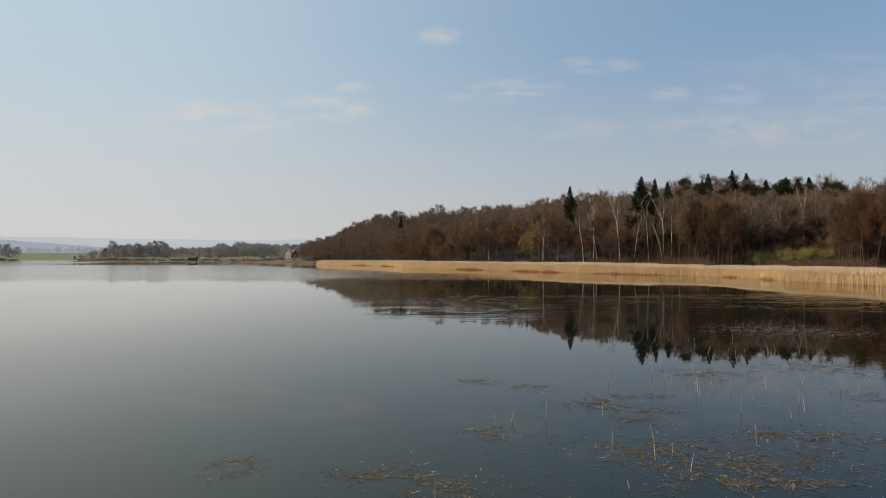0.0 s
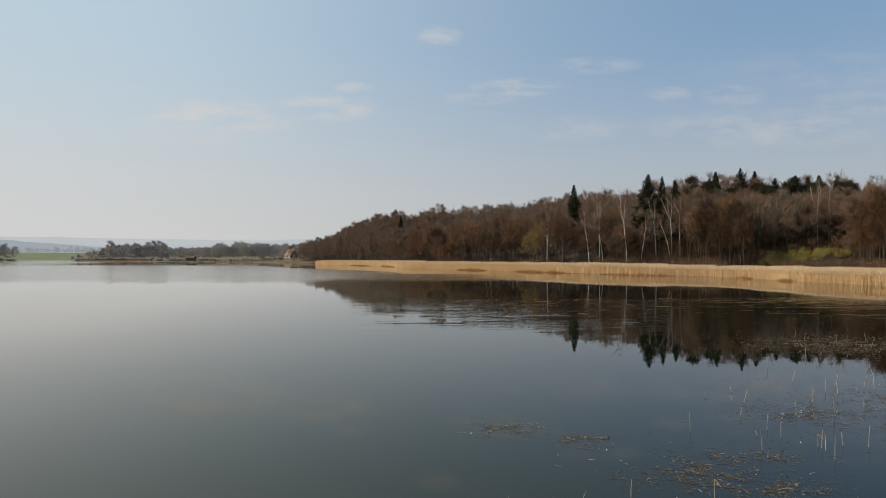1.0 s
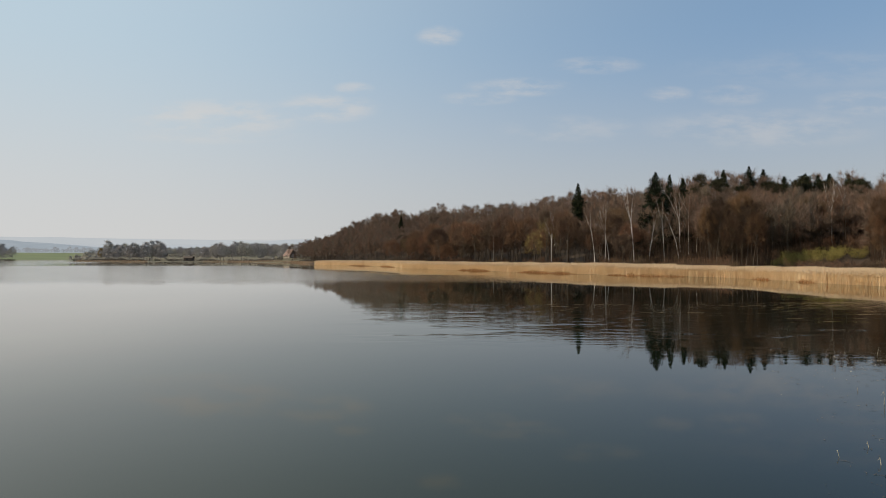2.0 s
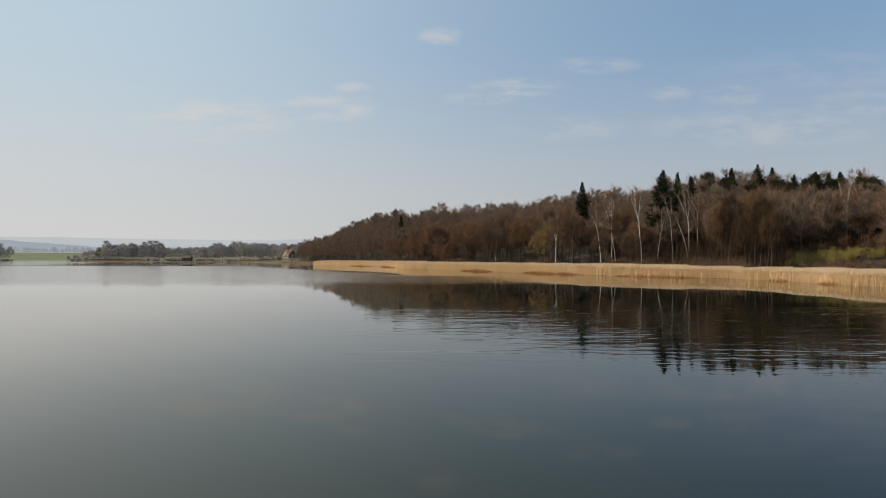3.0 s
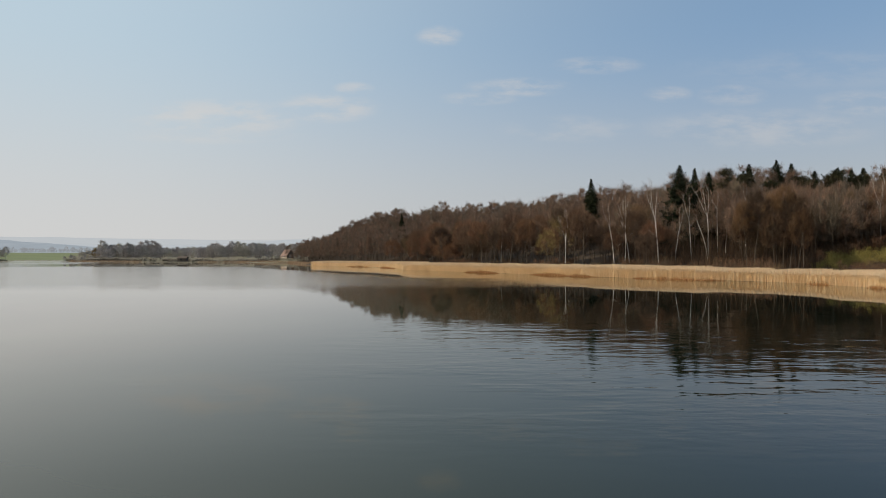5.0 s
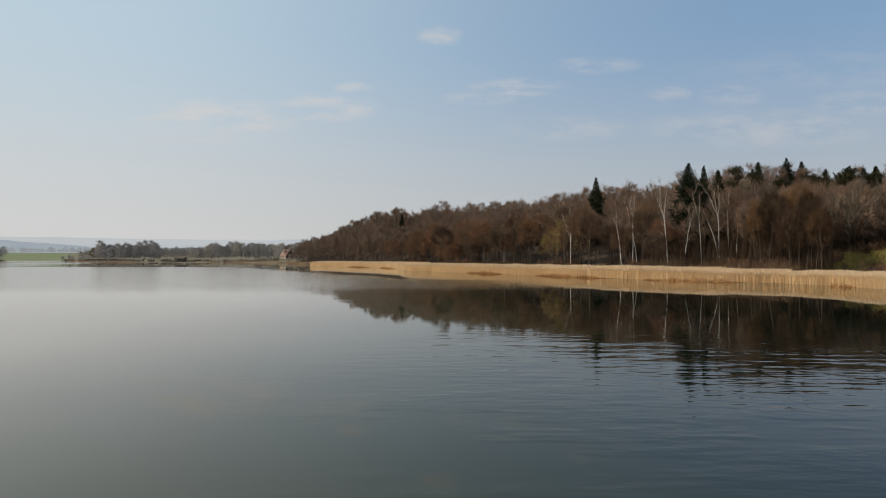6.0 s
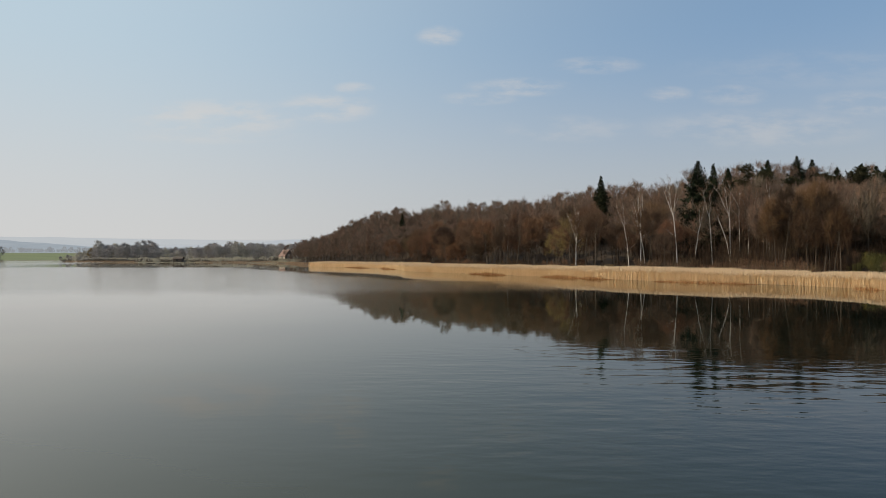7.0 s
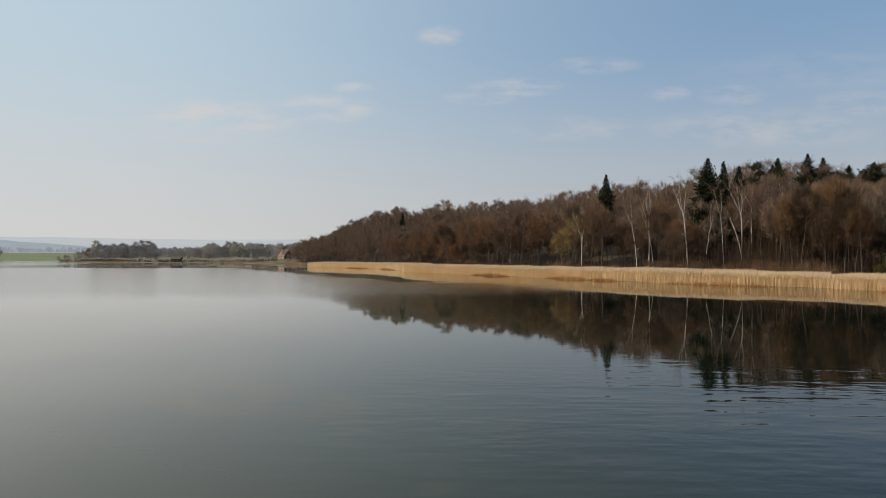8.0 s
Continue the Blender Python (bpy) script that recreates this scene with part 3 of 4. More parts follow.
keep = (sd > edge) & (sd < 175) & (spots[:, 0] / np.maximum(spots[:, 1], 1) < 0.95)
# the green willow bush stands clear of the trees
keep &= ~((spots[:, 0] > 84) & (spots[:, 0] < 114) & (spots[:, 1] > 166) & (spots[:, 1] < 196) & (sd < 43))
keep &= ~((spots[:, 0] > 0.48 * spots[:, 1]) & (spots[:, 0] < 0.62 * spots[:, 1]) & (spots[:, 1] > 140) & (spots[:, 1] < 192))
# gaps in the wood's edge, through which birches, a willow and the tall spruce show
for bx, by, reach, wide in ((39, 247, 45, 2.6), (51.2, 230, 45, 2.2), (55.2, 232, 45, 2.6), (60.8, 217.5, 40, 2.6), (66.1, 219, 40, 2.0), (71.5, 220, 40, 2.2), (77, 221, 40, 2.8),
                            (84.4, 226, 40, 2.2), (59.7, 295, 60, 3.4), (113.5, 199, 30, 1.6), (35.5, 245, 30, 2.5)):
    away = math.hypot(bx, by - 25)
    ex, ey = -bx / away, (25 - by) / away
    along = np.clip((spots[:, 0] - bx) * ex + (spots[:, 1] - by) * ey, 0, reach)
    keep &= np.hypot(spots[:, 0] - bx - ex * along, spots[:, 1] - by - ey * along) > wide
spots, sd = spots[keep], sd[keep]
front = (sd < 40) & (spots[:, 1] < 400)
order = np.argsort(sd - 14 * (spots[:, 0] > 0.36 * spots[:, 1]))
near_i = [i for i in order if front[i]][:280]
near_set = set(near_i)


def low_wood(x, y, tall=18.0):
    """Lower growth in front of the conifers: how far a tree of this height may grow."""
    if not (0.36 * y < x < 0.72 * y and y < 262):
        return 1.0
    top = 5.0 + 0.098 * (math.hypot(x, y) - 30)
    return max(0.45, min(1.0, (top - ground_z(x, y)) / tall))


protos = []
TALL = (17, 19, 21, 16, 20, 18, 22, 15, 19, 20, 18, 22, 19, 17)
steep = spots[:, 0] > 0.33 * spots[:, 1]
queue = {False: [i for i in near_i if not steep[i]], True: [i for i in near_i if steep[i]]}
for k, shape in enumerate(kinds + slim):
    x, y = spots[queue[k >= len(kinds)].pop(0)]
    protos.append(plant("forest_tree", shape, M_BARK, M_TWIG if k < len(kinds) else M_TWIG_DARK, FOREST_LABEL, "tree", "trees of the lakeside wood", at=(x, y, ground_z(x, y))))
for i in queue[False] + queue[True]:
    x, y = spots[i]
    k = rnd.randrange(len(kinds)) if not steep[i] or rnd.random() < 0.12 else len(kinds) + rnd.randrange(len(slim))
    low = low_wood(x, y, TALL[k])
    place(protos[k], x, y, rnd.uniform(0, 6.28), rnd.uniform(0.62, 1.14) if low == 1.0 else rnd.uniform(0.70, 1.16) * low)


def joined_trees(name, where, variants, seed, wood, leaf, label, lo=0.68, hi=1.2):
    """Many trees too far back to be told apart, in one object."""
    r = random.Random(seed)
    packs = []
    for tv, tf, cv, cf in variants:
        tris = [(q[0], q[i], q[i + 1]) for q in tf for i in range(1, len(q) - 1)]
        twig_tris = [(q[0] + len(tv), q[i] + len(tv), q[i + 1] + len(tv)) for q in cf for i in range(1, len(q) - 1)]
        packs.append((np.array([tuple(v) for v in tv] + [tuple(v) for v in cv]), np.array(tris + twig_tris), np.array([0] * len(tris) + [1] * len(twig_tris))))
    verts, faces, mats, base = [], [], [], 0
    for x, y in where:
        v, f, m = packs[r.randrange(len(packs))]
        s, w = r.uniform(lo, hi), r.uniform(0, 6.283)
        if low_wood(x, y) < 1.0:
            s = min(s, low_wood(x, y) * r.uniform(0.75, 1.15))
        rot = np.array([[math.cos(w), -math.sin(w), 0], [math.sin(w), math.cos(w), 0], [0, 0, 1]]) * s
        verts.append(v @ rot.T + np.array([x, y, ground_z(x, y) - 0.2]))
        faces.append(f + base)
        mats.append(m)
        base += len(v)
    me = tri_mesh(name, np.concatenate(verts), np.concatenate(faces), [wood, leaf], np.concatenate(mats))
    return tagged(new(name, me), label, "trees", kind="stuff")


def patchy_twigs(name, tones):
    """Twigs of joined woods: the tone drifts from tree to tree with place."""
    mt, n, l, b = material(name, 0.9)
    tree = ramp(n, l, noisy(n, l, 0.13, 2, 0.5, (1, 1, 0.15), "World"), tones, None)
    twig = ramp(n, l, island_random(n), ((0.0, (0.62, 0.62, 0.62)), (0.7, (1.06, 1.05, 1.04)), (1.0, (1.3, 1.29, 1.27))), None)
    l.new(blend(n, l, 1.0, tree, twig, "MULTIPLY"), b.inputs["Base Color"])
    b.inputs["Specular IOR Level"].default_value = 0.15
    return mt


M_WOODS = patchy_twigs("brown_wood_twigs", ((0.28, (0.091, 0.071, 0.056)), (0.40, (0.198, 0.120, 0.082)), (0.47, (0.123, 0.100, 0.080)),
                                            (0.54, (0.216, 0.134, 0.093)), (0.62, (0.123, 0.105, 0.082)), (0.72, (0.181, 0.137, 0.091))))
# browns darkened to hold the shade under the crowns
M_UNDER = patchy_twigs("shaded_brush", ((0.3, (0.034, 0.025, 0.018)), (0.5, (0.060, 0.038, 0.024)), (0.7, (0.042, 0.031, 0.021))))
thin = [domed_tree(300 + k, (18, 20, 17, 19, 16)[k], (5.2, 5.0, 5.6, 4.8, 5.4)[k], 0.20, 1250, 36, 6, 1.8, 0.092, 3) for k in range(5)]
back_i = [i for i in range(len(spots)) if i not in near_set and (sd[i] < 100 or (sd[i] < 125 and rnd.random() < 0.7) or rnd.random() < 0.35)]
back = spots[back_i]
for lo, hi in ((0, 180), (180, 280), (280, 420), (420, 720)):
    part = back[(back[:, 1] >= lo) & (back[:, 1] < hi)]
    joined_trees("woods", part, thin, 40 + lo, M_BARK, M_WOODS, "dense bare brown woods climbing the hill behind the shore")


# ---------------------------------------------------------------- birches
def birch_bark():
    mt, n, l, b = material("white_birch_bark", 0.65)
    band = noisy(n, l, 1.1, 4, 0.65, (1.2, 1.2, 5.0))
    base = ramp(n, l, band, ((0.36, (0.11, 0.10, 0.09)), (0.50, (0.58, 0.55, 0.50)), (0.8, (0.80, 0.78, 0.73))), None)
    l.new(base, b.inputs["Base Color"])
    return mt


M_BIRCH = birch_bark()
# x, y, height, lean, height of the fork, stems
for k, (x, y, h, lean, fork, stems) in enumerate(((39, 247, 22, 0.3, 0.50, 4), (51.2, 230, 22, -2.4, 0.62, 2), (55.2, 232, 24, 0.2, 0.60, 4), (56.7, 232.5, 19, -3.0, 0.7, 2),
                                                  (60.8, 217.5, 25, -1.6, 0.60, 3), (66.1, 219, 18, 2.4, 0.66, 2), (71.5, 220, 22, -1.4, 0.60, 2), (75.2, 217, 16, -4.2, 0.74, 2),
                                                  (77, 221, 22.5, -0.4, 0.58, 3), (81, 224, 21, 0.0, 0.66, 2), (84.4, 226, 20, 1.2, 0.5, 2), (90.5, 226, 21, 0.2, 0.7, 2),
                                                  (113.5, 199, 22, 0.0, 0.52, 3), (119, 201, 19, -0.8, 0.6, 2), (20, 279, 19, 0.6, 0.6, 2))):
    plant("birch", birch_tree(500 + k, h, lean, fork, stems, 0.14 if stems > 2 else 0.10), M_BIRCH, M_TWIG_BIRCH, "bare white-barked birch at the edge of the wood", "tree", "birches at the wood's edge", at=(x, y, ground_z(x, y)))


# ---------------------------------------------------------------- conifers
def conifer(maker, name, x, y, top, leaf, label, *args):
    z = ground_z(x, y)
    return plant(name, maker(int(x * 7 + y), top - z, *args), M_BARK, leaf, label, "tree", "conifers on the wooded hill", at=(x, y, z))


for x, y, top, r in ((59.7, 297, 38.2, 5.8), (74, 236, 35.0, 8.2), (80.5, 240, 34.6, 4.4), (86, 242, 33.6, 5.6), (125, 273, 42.4, 6.4),
                     (133.5, 278, 41.8, 6.0), (115.5, 275, 41.2, 4.6), (139, 272, 38.0, 5.0), (157, 271, 39.2, 4.6), (146.5, 270, 39.0, 6.0), (150.5, 268, 38.0, 5.0), (143, 266, 37.0, 5.0), (163, 268, 38.6, 5.0), (110, 268, 37.5, 5.0)):
    conifer(spruce, "spruce", x, y, top, M_NEEDLE, "dark green spruce rising above the bare wood", r)
for x, y, top, r in ((-85, 621, 38.5, 7.0), (-30, 450, 34.0, 4.0)):
    conifer(spruce, "spruce", x, y, top, M_NEEDLE, "small dark spruce on the far hilltop", r)
for x, y, top, r in ((95, 249, 34.6, 2.4), (144, 265, 36.2, 2.6), (139, 262, 35.0, 2.4), (150, 262, 34.6, 2.6), (157, 250, 32.5, 2.6), (128, 262, 34.0, 2.4), (104, 256, 34.0, 2.6), (163, 262, 35, 3.0), (116, 258, 32.5, 2.6), (133, 266, 33.5, 2.6)):
    conifer(pine, "pine", x, y, top, M_PINE, "dark green pine among bare trees", r)

# ---------------------------------------------------------------- willows and shrubs
willow_spots = ((38.0, 250, 1.0), (32.5, 246, 0.72))
for k, (x, y, s) in enumerate(willow_spots):
    ob = plant("willow", domed_tree(610 + k, 20, 5.2, 0.2, 3000, twig_w=0.045), M_BARK, M_TWIG_GOLD, "golden-twigged willow coming into bud", "tree", at=(x, y, ground_z(x, y)))
    ob.scale = (s, s, s)
shrubs = []
for k, (x, y, mat, label) in enumerate(((97, 190, M_TWIG_GREEN, "budding yellow-green willow bush behind the reeds"), (60, 200, M_TWIG, "bare reddish-brown shrub at the foot of the wood"),
                                         (48, 215, M_TWIG, "bare reddish-brown shrub at the foot of the wood"), (40, 232, M_TWIG_GOLD, "tawny twiggy shrub at the foot of the wood"))):
    shrubs.append(plant("shrub", shrub(700 + k, (5.2, 3.4, 2.6, 2.8)[k], (4.2, 3.0, 2.4, 2.6)[k], 18, (2200, 900, 800, 900)[k]), M_BARK, mat, label, "shrub", "shrubs along the shore", "foliage", (x, y, ground_z(x, y))))
    if k == 0:
        shrubs[0].scale = (0.85, 0.85, 0.85)
for x, y, s in ((90, 187, 0.6), (93.0, 184, 0.75), (101, 189, 0.95), (105, 186, 0.9), (109, 189, 0.85), (98, 183, 0.8), (112, 185, 0.75), (95.5, 189, 0.85)):
    place(shrubs[0], x, y, rnd.uniform(0, 6), s)
for x, y, s in ((58, 228, 0.8), (47, 240, 0.9), (33, 240, 1.0), (28, 248, 1.0), (20, 262, 1.0), (26, 254, 1.1)):
    place(shrubs[3], x, y, rnd.uniform(0, 6), s)
for x, y, s in ((103, 196, 1.7), (108, 197, 2.0), (113, 195, 1.9), (118, 193, 2.0), (99, 195, 1.6), (117, 187, 1.6), (121, 184, 1.8), (86, 188, 1.3), (89, 191, 1.5), (94, 194, 1.6)):
    place(shrubs[1], x, y, rnd.uniform(0, 6), s)
for x, y, s in ((101, 203, 0.95), (109, 205, 1.05), (116, 203, 1.0), (124, 198, 1.05), (95, 201, 0.9), (128, 190, 0.95)):
    place(protos[rnd.choice((3, 7))], x, y, rnd.uniform(0, 6), s)
ss = random.Random(5)
made = 0
while made < 165:
    x, y = (ss.uniform(-60, 140), ss.uniform(90, 400)) if made < 90 else (ss.uniform(55, 140), ss.uniform(100, 225))
    s = float(shore(np.array([x]), np.array([y]))[0])
    if 14 < s < 34 and x / y < 0.9 and not (80 < x < 114 and 165 < y < 197):
        place(shrubs[ss.choice((1, 1, 2))], x, y, ss.uniform(0, 6.28), ss.uniform(0.7, 1.5))
        made += 1


# ---------------------------------------------------------------- the far shore
far_shapes = [domed_tree(800 + k, (19, 22, 17, 20)[k], (5.2, 4.4, 5.6, 4.8)[k], 0.05, 1900, 76, 8, 2.0, 0.15, 4) for k in range(4)]
far_at = []
fr = random.Random(21)
for u0, u1, dist, n, s0, s1 in ((-0.86, -0.672, 965, 34, 0.7, 1.1), (-0.528, -0.435, 880, 34, 0.8, 1.15), (-0.445, -0.37, 900, 16, 0.45, 0.85), (-0.375, -0.25, 850, 46, 0.7, 1.1),
                                (-0.252, -0.205, 760, 14, 0.7, 1.0), (-0.585, -0.51, 1010, 10, 0.3, 0.5), (-0.56, -0.25, 1250, 40, 0.7, 1.1), (-0.56, -0.2, 1500, 46, 0.6, 1.0)):
    for k in range(n):
        u = u0 + (u1 - u0) * (k + fr.random()) / n
        far_at.append((u, dist * fr.uniform(0.985, 1.06), fr.uniform(s0, s1) * 1.25))
far_protos = []
for n, (u, d, s) in enumerate(far_at):
    x, y = u * d, d
    if float(shore(np.array([x]), np.array([y]))[0]) < 3:
        y += 30
        x = u * y
    if len(far_protos) < 4:
        ob = plant("shore_tree", far_shapes[n], M_BARK_HAZED, M_TWIG_HAZED, "bare tree on the far shore, haze put into its grey", "tree", "trees on the far shore", at=(x, y, ground_z(x, y)))
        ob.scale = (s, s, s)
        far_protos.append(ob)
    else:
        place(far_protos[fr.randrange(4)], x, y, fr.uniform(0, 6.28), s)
x, y = -476.0, 893.0
plant("willow", far_shapes[0], M_BARK_HAZED, M_TWIG_GOLD, "budding yellow-green willow on the far shore", "tree", at=(x, y, ground_z(x, y)))
# haze over these trees is given as a self-lit blue-grey
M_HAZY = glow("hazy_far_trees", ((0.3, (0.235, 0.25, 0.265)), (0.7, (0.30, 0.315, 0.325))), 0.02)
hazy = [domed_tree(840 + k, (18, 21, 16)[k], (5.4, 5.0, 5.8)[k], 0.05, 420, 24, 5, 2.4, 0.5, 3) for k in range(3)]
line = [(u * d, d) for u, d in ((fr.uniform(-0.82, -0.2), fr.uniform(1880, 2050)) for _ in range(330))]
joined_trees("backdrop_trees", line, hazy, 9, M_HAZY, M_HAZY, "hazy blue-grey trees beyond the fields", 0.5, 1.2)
conifer(spruce, "spruce", -356, 1024, 28.5, M_NEEDLE, "slim dark spruce on the far shore", 4.5)


brush = [shrub(760 + k, (4.0, 3.0, 5.0)[k], (4.0, 3.6, 4.4)[k], 10, 330, 0.16) for k in range(3)]
bw = []
while len(bw) < 330:
    u = fr.uniform(-0.80, -0.2)
    d = fr.uniform(700, 1240)
    s = float(shore(np.array([u * d]), np.array([d]))[0])
    if 6 < s < 60 and not -0.66 < u < -0.60:
        bw.append((u * d, d))
M_BRUSH = patchy_twigs("grey_brown_brush", ((0.3, (0.115, 0.10, 0.085)), (0.5, (0.16, 0.142, 0.12)), (0.7, (0.14, 0.122, 0.10))))
joined_trees("shore_brush", bw, brush, 5, M_BARK, M_BRUSH, "grey-brown brush along the far shore", 0.7, 1.3)


def box(verts, faces, x0, y0, z0, x1, y1, z1):
    i = len(verts)
    verts += [Vector(p) for p in ((x0, y0, z0), (x1, y0, z0), (x1, y1, z0), (x0, y1, z0), (x0, y0, z1), (x1, y0, z1), (x1, y1, z1), (x0, y1, z1))]
    faces += [tuple(i + k for k in f) for f in ((3, 2, 1, 0), (4, 5, 6, 7), (0, 1, 5, 4), (1, 2, 6, 5), (2, 3, 7, 6), (3, 0, 4, 7))]


def block(name, parent, mat, *boxes, label=""):
    v, f = [], []
    for bx in boxes:
        box(v, f, *bx)
    return put(name, mesh_from(name, v, f, mat), parent, label)


M_TILE = plain("orange_clay_roof", ((0.3, (0.155, 0.100, 0.080)), (0.7, (0.225, 0.145, 0.115))), 0.8, 0.85, (0.4, 0.4, 2.5), 0.4)
M_WALL = plain("pale_plaster", ((0.3, (0.42, 0.36, 0.29)), (0.7, (0.56, 0.50, 0.42))), 0.5, 0.9, bump=0.2)
M_PLANK = plain("weathered_dark_boards", ((0.3, (0.050, 0.038, 0.030)), (0.7, (0.105, 0.080, 0.062))), 1.2, 0.85, (3, 3, 0.4), 0.3)
M_DARKGLASS, _n, _l, _b = material("dark_window_glass", 0.08)
_b.inputs["Base Color"].default_value = (0.02, 0.022, 0.025, 1)


def lake_house(x, y, z, turn):
    """Large gabled house: pale side walls, dark boarded gables, clay roof."""
    w, l, eave, ridge_h = 5.4, 7.0, 3.2, 10.8
    top = new("house")
    top.matrix_world = pose(x, y, z, 0, 0, turn)
    for sx in (-w, w - 0.4):
        block("wall", top, M_WALL, (sx, -l, -2.5, sx + 0.4, l, eave), label="pale plastered side wall")
    for yy in (-l, l - 0.4):
        block("wall", top, M_PLANK, (-w + 0.4, yy, -2.5, w - 0.4, yy + 0.4, eave), label="dark boarded end wall")
        gv = [Vector((-w, yy, eave)), Vector((w, yy, eave)), Vector((0, yy, ridge_h - 0.2)), Vector((-w, yy + 0.3, eave)), Vector((w, yy + 0.3, eave)), Vector((0, yy + 0.3, ridge_h - 0.2))]
        put("gable", mesh_from("gable", gv, [(0, 1, 2), (5, 4, 3), (0, 3, 4, 1), (1, 4, 5, 2), (2, 5, 3, 0)], M_PLANK), top, "dark boarded gable")
    for sg in (-1, 1):
        o = 0.8
        k = (ridge_h - eave) / w
        rv = [Vector((sg * (w + o), -l - 0.8, eave - o * k)), Vector((sg * (w + o), l + 0.8, eave - o * k)), Vector((0, l + 0.8, ridge_h)), Vector((0, -l - 0.8, ridge_h))]
        rv += [v + Vector((0, 0, 0.3)) for v in rv]
        put("roof", mesh_from("roof", rv, [(0, 1, 2, 3), (7, 6, 5, 4), (0, 4, 5, 1), (1, 5, 6, 2), (2, 6, 7, 3), (3, 7, 4, 0)], M_TILE), top, "orange clay-tiled roof slope")
    return tagged(top, "large lakeside house with orange tiled roof", "house")


lake_house(-176, 738, 5.0, 42).scale = (0.95, 0.95, 0.86)
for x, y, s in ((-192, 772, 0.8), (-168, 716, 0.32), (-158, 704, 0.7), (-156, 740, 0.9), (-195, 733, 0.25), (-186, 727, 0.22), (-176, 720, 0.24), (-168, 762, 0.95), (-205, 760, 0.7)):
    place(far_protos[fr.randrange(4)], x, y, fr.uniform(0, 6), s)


def stilt_hut(x, y):
    """Dark boarded fishing hut on stilts with a landing stage."""
    top = new("fishing_hut")
    top.location = (x, y, 0)
    for px_ in (-3.2, 0, 3.2, 6.4):
        for py_ in (-2.2, 2.2):
            pv, pf = [], []
            tube(pv, pf, [Vector((px_, py_, -1.9)), Vector((px_, py_, 1.3))], [0.16, 0.15], 7)
            put("stilt", mesh_from("stilt", pv, pf, M_PLANK), top)
    block("deck", top, M_PLANK, (-3.8, -2.8, 1.25, 7.2, 2.8, 1.45))
    block("wall", top, M_PLANK, (-3.4, -2.3, 1.45, 3.2, 2.3, 3.9), label="dark weathered board walls")
    rv = [Vector(p) for p in ((-4.0, -3.0, 3.75), (3.8, -3.0, 3.75), (3.8, 0, 5.3), (-4.0, 0, 5.3), (-4.0, 3.0, 3.75), (3.8, 3.0, 3.75))]
    rv += [v + Vector((0, 0, 0.16)) for v in rv]
    put("roof", mesh_from("roof", rv, [(0, 1, 2, 3), (3, 2, 5, 4), (9, 8, 7, 6), (10, 11, 8, 9), (0, 6, 7, 1), (4, 5, 11, 10), (1, 7, 8, 2), (2, 8, 11, 5), (0, 3, 9, 6), (3, 4, 10, 9)], M_PLANK), top, "low dark gabled roof")
    block("door", top, M_PLANK, (3.2, -0.5, 1.45, 3.28, 0.5, 3.4))
    block("window", top, M_DARKGLASS, (-1.4, -2.36, 2.3, 0.2, -2.28, 3.2))
    block("railing", top, M_PLANK, (3.2, -2.75, 2.2, 7.15, -2.67, 2.3), (3.2, 2.67, 2.2, 7.15, 2.75, 2.3), (7.07, -2.75, 1.45, 7.15, -2.67, 2.3), (7.07, 2.67, 1.45, 7.15, 2.75, 2.3))
    return tagged(top, "dark wooden fishing hut on stilts in the lake", "hut")


stilt_hut(-257, 650).scale = (1.25, 1.25, 1.25)
raft = new("landing_raft")
raft.location = (-285, 655, 0)
block("deck", raft, M_PLANK, (-3.2, -1.4, 0.35, 3.2, 1.4, 0.6))
block("float", raft, M_PLANK, (-3.0, -1.2, -0.3, -1.6, 1.2, 0.35))
block("float", raft, M_PLANK, (1.6, -1.2, -0.3, 3.0, 1.2, 0.35))
tagged(raft, "low dark wooden raft on the water", "raft")


# ---------------------------------------------------------------- undergrowth
def undergrowth(name, n, seed, label, zone=(-200, 170, 85, 725), tall=1.0):
    """Saplings and brush between the reeds and the first trees."""
    r = np.random.RandomState(seed)
    xs = r.uniform(zone[0], zone[1], n * 10)
    ys = zone[2] + (zone[3] - zone[2]) * r.rand(n * 10) ** 1.4
    sdist = shore(xs, ys)
    bush = (xs > 0.48 * ys) & (xs < 0.62 * ys) & (ys < 191)
    ok = np.flatnonzero((sdist > 24 - 16 * (ys > 430)) & (sdist < 165) & (xs / ys < 0.9) & ~bush)[:n]
    n = len(ok)
    foot = np.column_stack([xs[ok], ys[ok], land(xs[ok], ys[ok]) - 0.2])
    h = r.uniform(2.5, 8.5, n) * np.where(r.rand(n) < 0.5, 0.75, 1.0) * tall
    up = np.column_stack([r.normal(0, 0.09, (n, 2)), np.ones(n)])
    up /= np.linalg.norm(up, axis=1)[:, None]
    twigs = 11
    k = np.repeat(np.arange(n), twigs)
    e = np.column_stack([r.uniform(-1, 1, (n * twigs, 2)), r.uniform(0.4, 2.0, n * twigs)])
    e /= np.linalg.norm(e, axis=1)[:, None]
    start = foot[k] + up[k] * (h[k] * r.uniform(0.15, 1.0, n * twigs))[:, None]
    v, f = fan(np.concatenate([foot, foot, start]), np.concatenate([up, up, e]), np.concatenate([h, h, r.uniform(0.6, 2.0, n * twigs)]), np.concatenate([np.full(2 * n, 0.15), np.full(n * twigs, 0.05)]), r)
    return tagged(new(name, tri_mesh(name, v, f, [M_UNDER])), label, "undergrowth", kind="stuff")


undergrowth("undergrowth", 6500, 31, "brown saplings and brush, darkened for the shade beneath the trees")
